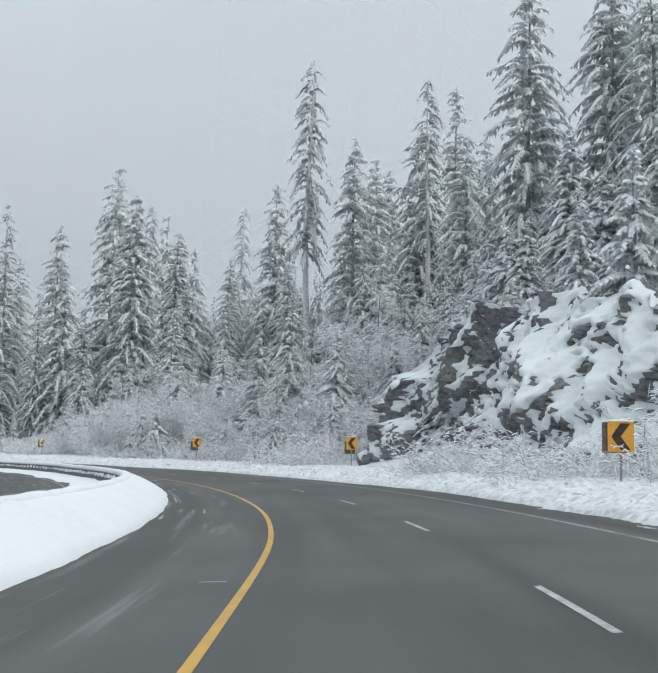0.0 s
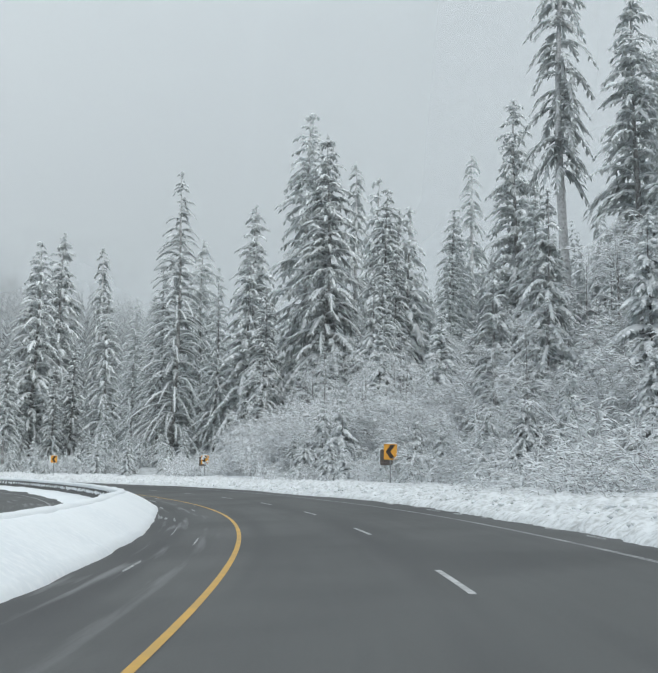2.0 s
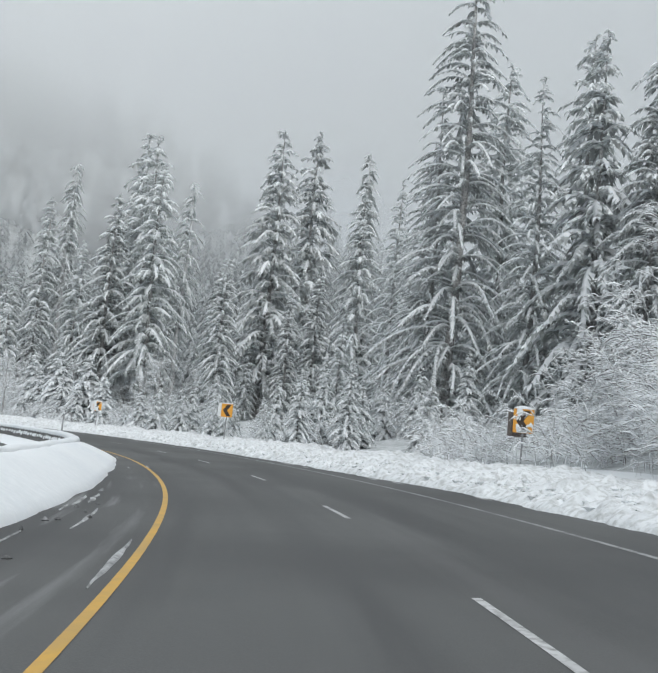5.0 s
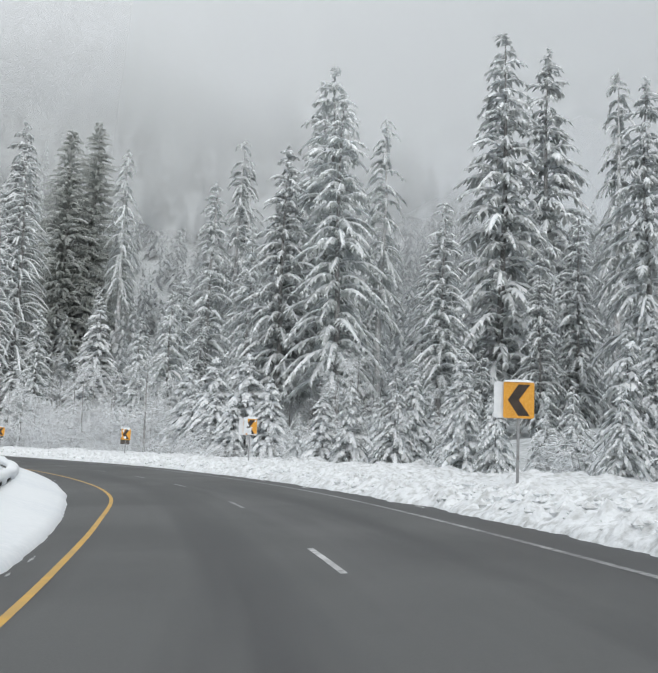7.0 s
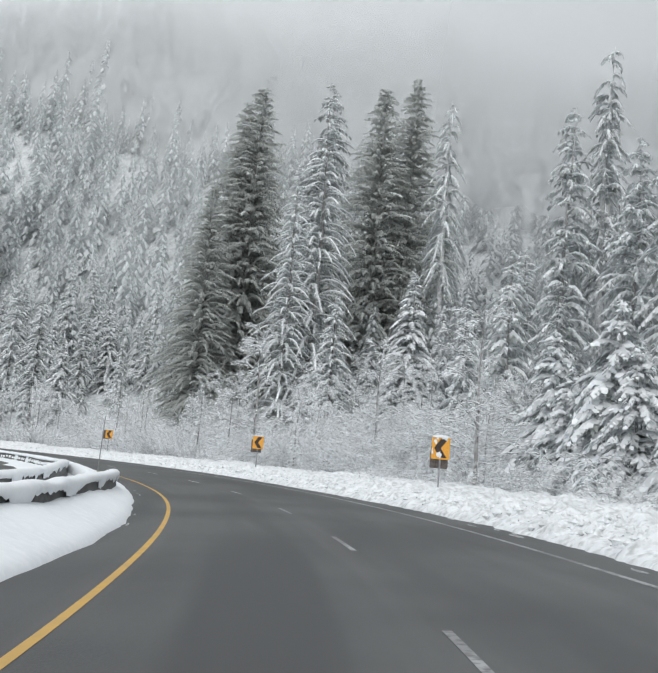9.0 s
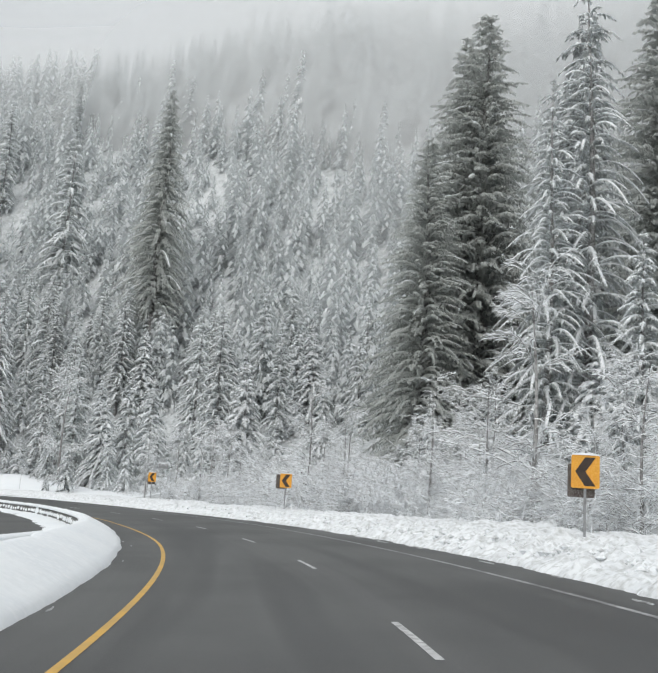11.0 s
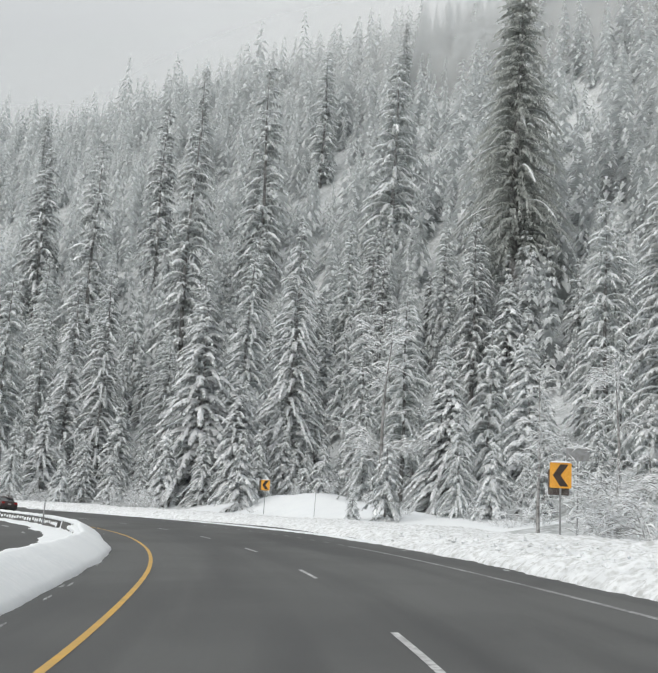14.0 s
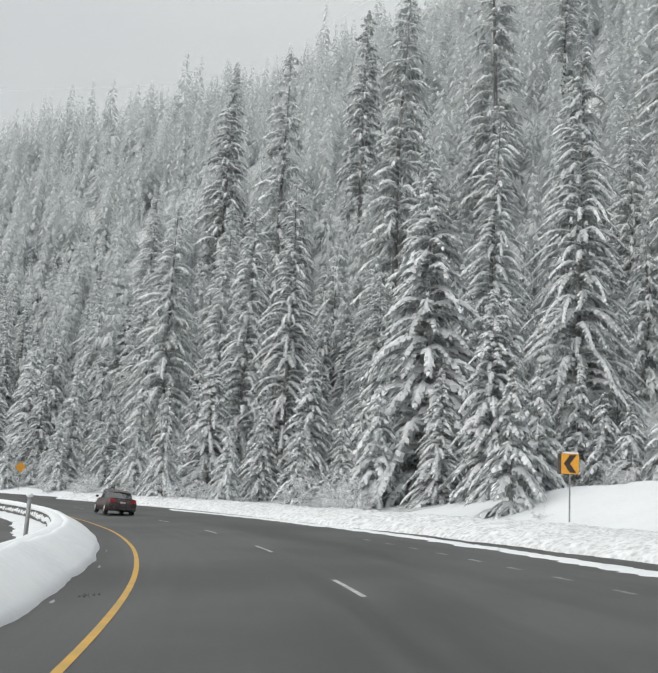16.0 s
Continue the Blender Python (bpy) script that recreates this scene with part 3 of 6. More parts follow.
def barrier_run(a0, a1, off, sunk=lambda a: 0.0):
    """Concrete barrier blocks end to end, with one long cap of snow that sags over both faces."""
    run = thing("median_barrier", "dark wet concrete median barrier under a thick snow cap", "barrier")
    step = 3.8
    half = [(0.30, 0.0), (0.30, 0.08), (0.17, 0.33), (0.09, 0.80)]
    a = a0
    while a < a1:
        da = math.degrees(step / (R + off(a)))
        v = []
        for aa in (a, a + da - 0.012):
            o = off(aa)
            v += [(*polar(aa, o + s * h), z + bank(o) - sunk(aa)) for s, pts in ((1, half), (-1, half[::-1])) for h, z in pts]
        f = [(k, (k + 1) % 8, 8 + (k + 1) % 8, 8 + k) for k in range(8)] + [tuple(range(7, -1, -1)), tuple(range(8, 16))]
        part("barrier_block", mesh_of("barrier_block", v, f, M_CONCRETE), run)
        a += da
    n = int((a1 - a0) / 0.045)
    v = []
    w = 9
    for i in range(n):
        aa = a0 - 0.05 + (a - a0 + 0.10) * i / (n - 1)
        o = off(aa)
        end = min(1.0, 0.55 + i / 5, 0.55 + (n - 1 - i) / 5)
        lobe = abs(math.sin(aa * 8.2 + noise.noise((aa * 0.6, 3, 3))))
        drip = 0.05 + 0.10 * lobe + 0.04 * noise.noise((aa * 7, 1, 1))
        thin = 1 - 0.7 * min(1, sunk(aa) / 0.34)
        drip = drip * thin
        drip_in = 0.06 + 0.20 * abs(noise.noise((aa * 6, 4, 1))) + 0.16 * (noise.noise((aa * 1.3, 8, 1)) > 0.1)
        top = 0.85 + 0.08 * thin + 0.05 * noise.noise((aa * 2.0, 0, 7))
        for s, z in ((0.155, 0.80 - drip_in), (0.21, 0.80 - drip_in * 0.5), (0.215, 0.84), (0.13, top - 0.02), (0, top), (-0.13, top - 0.02), (-0.215, 0.84), (-0.20, 0.80 - drip * 0.5), (-0.15, 0.80 - drip)):
            v.append((*polar(aa, o + s * (0.4 + 0.6 * end)), bank(o) - sunk(aa) + (0.78 + (z - 0.78) * (0.3 + 0.7 * end) if z > 0.78 else z)))
    f = [(i * w + j, (i + 1) * w + j, (i + 1) * w + j + 1, i * w + j + 1) for i in range(n - 1) for j in range(w - 1)]
    f += [tuple(range(w)), tuple(range((n - 1) * w + w - 1, (n - 1) * w - 1, -1))]
    part("snow_cap", mesh_of("snow_cap", v, f, M_SNOW, True), run, "rounded white snow cap with sagging edges")
    # clumps of thrown snow that stick to the far face in a row
    r = random.Random(int(a1))
    v, f = [], []
    aa = a0 + 0.2
    while aa < a1 - 0.2:
        i = len(v)
        wide, tall, z0, out = r.uniform(0.22, 0.34), r.uniform(0.09, 0.15), r.uniform(0.42, 0.50), r.uniform(0.05, 0.11)
        o = off(aa)
        for ring, sink in ((1.0, -0.02), (0.7, 0.7), (0.0, 1.0)):
            for q in range(1 if ring == 0 else 10):
                g = 0.628 * q
                k = ring * r.uniform(0.85, 1.15)
                z = z0 + tall * k * math.sin(g)
                face = 0.17 - 0.08 * (z - 0.33) / 0.47
                v.append((*polar(aa + math.degrees(wide * k * math.cos(g) / R), o - face - out * sink), z + bank(o) - 0.8 * sunk(aa)))
        f += [(i + q, i + (q + 1) % 10, i + 10 + (q + 1) % 10, i + 10 + q) for q in range(10)] + [(i + 10 + q, i + 10 + (q + 1) % 10, i + 20) for q in range(10)]
        aa += math.degrees(r.uniform(0.78, 1.15) / R)
    tagged(part("stuck_snow", mesh_of("stuck_snow", v, f, M_SNOW, True), run, "white clumps of snow stuck to the dark concrete"), kind="stuff")


build_right_berm()
build_left_bank()
barrier_run(-18, 75.2, lambda a: crest(a) + lerp_table([(66, 0.0), (71, 0.45), (75, 1.0)], a))
barrier_run(68.6, 119.7, lambda a: crest(a) + lerp_table([(69, -1.9), (77, -1.2), (86, 0.0), (95, 0.65)], a), lambda a: lerp_table([(80, 0.0), (90, 0.28)], a))
barrier_run(121.0, 150, lambda a: crest(a) + 0.5, lambda a: 0.26)


def clods(name, spots, mat, label, seed):
    """Loose rough lumps: each a dented octahedron half sunk in what it lies on."""
    r = random.Random(seed)
    v, f = [], []
    corners = [(1, 0, 0), (0, 1, 0), (-1, 0, 0), (0, -1, 0), (0, 0, 1), (0, 0, -1)]
    tris = [(0, 1, 4), (1, 2, 4), (2, 3, 4), (3, 0, 4), (1, 0, 5), (2, 1, 5), (3, 2, 5), (0, 3, 5)]
    for x, y, z, s in spots:
        t = r.uniform(0, 6.28)
        i = len(v)
        for cx, cy, cz in corners:
            k = s * r.uniform(0.6, 1.3)
            v.append((x + k * (cx * math.cos(t) - cy * math.sin(t)), y + k * (cx * math.sin(t) + cy * math.cos(t)), z + 0.8 * k * cz))
        f += [(i + q[0], i + q[1], i + q[2]) for q in tris]
    tagged(new(name, mesh_of(name, v, f, mat)), label, "snow", kind="stuff")


def berm_spots():
    r = random.Random(12)
    for _ in range(5200):
        a = r.triangular(0, 118, 72)
        p = r.triangular(0.1, 2.8, 0.9)
        d = lerp_table(SNOW_R, a) + p
        low = 0.75 + 0.25 * noise.noise((a * 0.35, 9, 2))
        z = bank(d) + low * lerp_table([(0, -0.03), (0.2, 0.20), (0.4, 0.30), (0.85, 0.46), (1.4, 0.60), (2.8, 0.72)], p)
        yield (*polar(a, d), z + 0.05, 0.03 + 0.13 * r.random() ** 2.5)


def kerb_spots():
    r = random.Random(21)
    for _ in range(46):
        a = r.triangular(29.5, 40, 34)
        d = smooth_table(SNOW_L, a, 1.5) + 0.15 + 0.9 * r.random() ** 2
        yield (*polar(a, d), bank(d) + 0.01, r.uniform(0.02, 0.075))


clods("snow_clods", berm_spots(), M_PLOUGHED, "loose clods of ploughed snow on the shoulder berm", 3)
clods("ice_clods", list(kerb_spots()) + [(-237.66 + 0.055 * k, 147.98 + 0.02 * (-1) ** k, -0.06, 0.035 - 0.004 * abs(k)) for k in range(-4, 5)], M_DIRTY_ICE, "dark dirty lumps of ice beside the snow bank", 4)
# ---------- trees ----------
class Sprays:
    """Collects the vertices and faces of many small sprays."""

    def __init__(self):
        self.v, self.f = [], []


def trunk_mesh(name, height, radius, rng, mat, lean=0.0, sides=7, levels=9):
    v, f = [], []
    ph = rng.uniform(0, 6)
    for k in range(levels):
        u = k / (levels - 1)
        z = height * u - (0.5 if k == 0 else 0)
        r = radius * ((1 - u) ** 0.85 * 0.96 + 0.02) * (1.35 if k == 0 else 1)
        ox, oy = lean * height * u * u + 0.006 * height * math.sin(ph + u * 7), 0.006 * height * math.cos(ph + u * 5)
        v += [(ox + r * math.cos(2 * math.pi * s / sides), oy + r * math.sin(2 * math.pi * s / sides), z) for s in range(sides)]
    f = [(k * sides + s, k * sides + (s + 1) % sides, (k + 1) * sides + (s + 1) % sides, (k + 1) * sides + s) for k in range(levels - 1) for s in range(sides)]
    return mesh_of(name, v, f, mat, True)


def blade(store, o, az, ln, p1, p2, width, up, blunt):
    """One drooping twig: narrow at its foot, widest past the middle, bent downwards; blunt ends for snow."""
    c, sn = math.cos(az), math.sin(az)
    x, y, z = o[0], o[1], o[2] + up
    i = len(store.v)
    mx, my, mz = x + c * ln * 0.52, y + sn * ln * 0.52, z - ln * p1
    tx, ty, tz = x + c * ln * 0.92, y + sn * ln * 0.92, z - ln * p2
    wx, wy = -sn * width, c * width
    store.v += [(x, y, z), (mx - wx, my - wy, mz), (mx + wx, my + wy, mz)]
    if blunt:
        store.v += [(tx - wx * 0.55, ty - wy * 0.55, tz), (tx + wx * 0.55, ty + wy * 0.55, tz)]
        store.f += [(i, i + 1, i + 2), (i + 1, i + 3, i + 4, i + 2)]
    else:
        store.v.append((tx, ty, tz))
        store.f += [(i, i + 1, i + 2), (i + 1, i + 3, i + 2)]


def bough(rng, needles, cover, az, L, hb, rise, fall, size, snow, step, rounded, heavy):
    """An arching bough: a ridge of snow along its back, twigs hanging from both sides, each with its own streak of snow."""
    n = max(2, round(L / (size * step)))
    c, sn = math.cos(az), math.sin(az)
    sway = rng.uniform(-0.25, 0.25)
    node = []
    for q in range(n + 1):
        s = q / n
        w = sway * L * s * s
        node.append((c * L * s - sn * w, sn * L * s + c * w, hb + L * (rise * s - fall * s ** 2.2)))
    laden = rng.random() < snow
    if laden:
        i = len(cover.v)
        keep = [q for q in range(n + 1) if q % 2 == 0 or q == n]
        for q in keep:
            x, y, z = node[q]
            s = q / n
            w = heavy * size * (0.10 + 0.20 * s - 0.16 * s ** 4) * rng.uniform(0.6, 1.4)
            cover.v += [(x + sn * w, y - c * w, z - 0.6 * w), (x, y, z + 0.55 * w + 0.02), (x - sn * w, y + c * w, z - 0.6 * w)]
        for q in range(len(keep) - 1):
            k = i + 3 * q
            cover.f += [(k, k + 3, k + 4, k + 1), (k + 1, k + 4, k + 5, k + 2)]
    for q in range(n + 1):
        s = max(0.12, (q + rng.uniform(-0.35, 0.35)) / n)
        if q == 0 and n > 3:
            continue
        o = node[q]
        slope = max(0.0, 2.2 * fall * s - rise)
        for side in ((-0.45, 0.5) if q == n else (-1, 1)):
            ln = min(size, 0.25 * size + 0.42 * L) * (0.5 + 0.5 * math.sin(min(1.0, s * 0.85 + 0.12) * 3.1)) * rng.uniform(0.65, 1.3) + 0.08 * size
            turn = az + side * rng.uniform(0.45, 1.15)
            p1 = 0.08 + 0.16 * slope + rng.uniform(-0.08, 0.12)
            p2 = p1 * 1.9 + rng.uniform(0.08, 0.38)
            blade(needles, o, turn, ln * 1.12, p1 + 0.06, p2 + 0.10, ln * 0.17 + 0.02, -0.07 * size, False)
            if rng.random() < 0.5 / heavy:
                blade(needles, o, turn + rng.uniform(-0.5, 0.5), ln * 0.8, p1 + 0.4, p2 + 0.75, ln * 0.2, -0.12 * size, False)
            if laden and rng.random() < 0.88:
                blade(cover, o, turn, ln * rng.uniform(0.8, 1.05), p1, p2, ln * 0.15 * heavy, 0.02 * size, rounded)


def conifer_geometry(seed, height, spread, first, levels, per, size=0.9, snow=1.0, droop=0.7, shape=0.8, thin=0.0, rounded=False, step=0.46, heavy=1.2):
    """Arching boughs in uneven whorls, each hung with small twigs. first: height of the lowest living bough (share of the height);
    thin: share of boughs missing; size: metres of the longest twig."""
    rng = random.Random(seed)
    needles, cover = Sprays(), Sprays()
    for k in range(levels):
        u = (k + rng.uniform(-0.4, 0.4)) / levels
        u = min(max(u, 0), 0.995)
        h = height * (first + (1 - first) * u)
        reach = spread * ((1 - u) ** shape) * (0.6 + 0.4 * min(1, u * 5 + 0.4)) + 0.04 * spread
        turn = rng.uniform(0, 6.28)
        for b in range(per if u < 0.8 else max(3, per - 2)):
            if rng.random() < thin:
                continue
            az = turn + 6.283 * b / per + rng.uniform(-0.5, 0.5)
            L = reach * rng.uniform(0.6, 1.25)
            hb = h + rng.uniform(-0.5, 0.5) * height / levels
            bough(rng, needles, cover, az, L, hb, rng.uniform(0.15, 0.5) + 0.3 * u, droop * rng.uniform(0.8, 1.3) + 0.15, size * (1 - 0.35 * u), snow, step, rounded, heavy)
    # the leading shoot
    for q in range(5):
        bough(rng, needles, cover, q * 1.3, 0.05 * spread + 0.1, height * (0.985 - 0.006 * q), 0.6, 0.9, size * 0.3, snow, step, False, heavy)
    return needles, cover


def conifer(name, seed, height, spread, label, trunk_r, mat_trunk, needle=None, **kw):
    """A tree at the origin: trunk, crown of drooping needle sprays, and the snow that lies on them."""
    rng = random.Random(seed)
    tree = thing(name, label, "tree", "conifers on the hillside")
    part("trunk", trunk_mesh("trunk", height * kw.pop("top", 1.0), trunk_r, rng, mat_trunk), tree)
    needles, cover = conifer_geometry(seed, height, spread, **kw)
    tagged(part("crown", mesh_of("crown", needles.v, needles.f, needle or M_NEEDLES), tree, "dark green drooping needle sprays"), kind="stuff")
    tagged(part("bough_snow", mesh_of("bough_snow", cover.v, cover.f, M_BOUGH_SNOW, True), tree, "thick snow lying along the boughs"), kind="stuff")
    return tree


PROTO = {}


def prototypes():
    P = PROTO
    tall = "tall snow-laden fir with drooping boughs and a bare lower trunk"
    P["tall"] = [(conifer("fir_tree", 11 + i, 34, 4.9, tall, 0.40, M_BARK, first=0.20, levels=36, per=6, size=0.78, droop=0.60, shape=0.62, thin=0.10, step=0.54), 34) for i in range(4)]
    P["lean"] = [(conifer("fir_tree", 31 + i, 34, 3.5, "slender old fir with short snowy boughs", 0.34, M_BARK, first=0.08, levels=42, per=5, size=0.72, droop=0.60, shape=0.5, thin=0.15, step=0.54), 34) for i in range(3)]
    P["dark"] = [(conifer("cedar_tree", 41 + i, 45, 9.0, "dense dark green cedar with little snow", 0.6, M_BARK, needle=M_CEDAR, first=0.02, levels=84, per=10, size=0.5, snow=0.06, droop=0.36, shape=0.72, thin=0.02, step=0.44, heavy=0.9), 45) for i in range(2)]
    P["spire"] = [(conifer("cedar_tree", 46 + i, 50, 6.6, "dark tapering cedar with little snow", 0.6, M_BARK, needle=M_CEDAR, first=0.2, levels=78, per=10, size=0.5, snow=0.12, droop=0.6, shape=0.8, thin=0.03, step=0.46), 50) for i in range(1)]
    P["close"] = [(conifer("fir_tree", 86 + i, 38, 5.3, "tall fir with thick fans of snow on drooping boughs", 0.40, M_BARK, first=0.05, levels=50, per=6, size=0.46, droop=0.62, shape=0.7, thin=0.06, step=0.60, heavy=1.35), 38) for i in range(2)]
    P["near"] = [(conifer("fir_tree", 81 + i, 38, 5.2, "tall fir with thick fans of snow on drooping boughs", 0.40, M_BARK, first=0.04, levels=54, per=6, size=0.52, droop=0.7, shape=0.7, thin=0.06, rounded=True, heavy=1.8), 38) for i in range(3)]
    P["broad"] = [(conifer("hemlock_tree", 91 + i, 30, 5.4, "broad old hemlock with hanging snow-laden boughs", 0.45, M_BARK, first=0.04, levels=32, per=6, size=0.8, droop=0.7, shape=0.55, thin=0.12, rounded=True), 30) for i in range(3)]
    P["snag"] = [(conifer("dying_fir_tree", 51 + i, 34, 2.5, "dying pale-trunked fir with sparse snowy boughs near its top", 0.42, M_PALE_BARK, first=0.36, levels=46, per=4, size=0.55, droop=0.95, shape=0.35, thin=0.45), 34) for i in range(3)]
    P["mid"] = [(conifer("fir_tree", 61 + i, 17, 3.4, "snow-covered fir with dense layered boughs", 0.2, M_BARK, first=0.02, levels=24, per=5, size=0.6, droop=0.7, shape=0.85, thin=0.04, heavy=1.6), 17) for i in range(5)]
    P["laden"] = [(conifer("young_fir_tree", 101 + i, 8, 2.9, "bushy young fir buried in thick white snow", 0.11, M_BARK, first=0.01, levels=16, per=7, size=0.5, droop=0.6, shape=0.8, thin=0.0, rounded=True, heavy=2.4), 8) for i in range(3)]
    P["white"] = [(conifer("fir_tree", 111 + i, 14, 3.3, "fir weighed down by thick white snow", 0.18, M_BARK, first=0.01, levels=28, per=7, size=0.44, droop=0.62, shape=0.85, thin=0.0, rounded=True, heavy=2.1), 14) for i in range(4)]
    P["young"] = [(conifer("young_fir_tree", 71 + i, 7, 1.9, "young fir bowed under heavy snow", 0.09, M_BARK, first=0.02, levels=14, per=6, size=0.42, droop=0.75, shape=0.9, thin=0.0, rounded=True, heavy=1.7), 7) for i in range(4)]

    # the same trees with fewer, longer twigs for deep in the wood
    P["tall_deep"] = [(conifer("fir_tree", 15 + i, 34, 4.9, tall, 0.40, M_BARK, first=0.10, levels=34, per=6, size=0.98, droop=0.60, shape=0.62, thin=0.08, step=0.62), 34) for i in range(3)]
    P["lean_deep"] = [(conifer("fir_tree", 35 + i, 34, 3.5, "slender old fir with short snowy boughs", 0.34, M_BARK, first=0.08, levels=40, per=5, size=0.88, droop=0.60, shape=0.5, thin=0.15, step=0.62), 34) for i in range(3)]
    P["mid_deep"] = [(conifer("fir_tree", 66 + i, 17, 3.4, "snow-covered fir with dense layered boughs", 0.2, M_BARK, first=0.02, levels=22, per=5, size=0.8, droop=0.7, shape=0.85, thin=0.04, heavy=1.5, step=0.62), 17) for i in range(4)]


prototypes()
USED = set()


def place(kind, x, y, height, pick, spin, base=None, label=""):
    a, d = to_polar(x, y)
    z = ground_z(a, d) if base is None else base
    if d > 38 and kind + "_deep" in PROTO:
        kind += "_deep"
    ob, h0 = PROTO[kind][pick % len(PROTO[kind])]
    s = height / h0
    m = pose(x, y, z - 0.1, 0, 0, spin) @ Matrix.Diagonal((s, s, s, 1))
    if ob not in USED:
        USED.add(ob)
        ob.matrix_world = m
        made = ob
    else:
        made = copy_thing(ob, pose(x, y, z - 0.1, 0, 0, spin))
        made.scale = (s, s, s)
    if label:
        tagged(made, label)
    return made


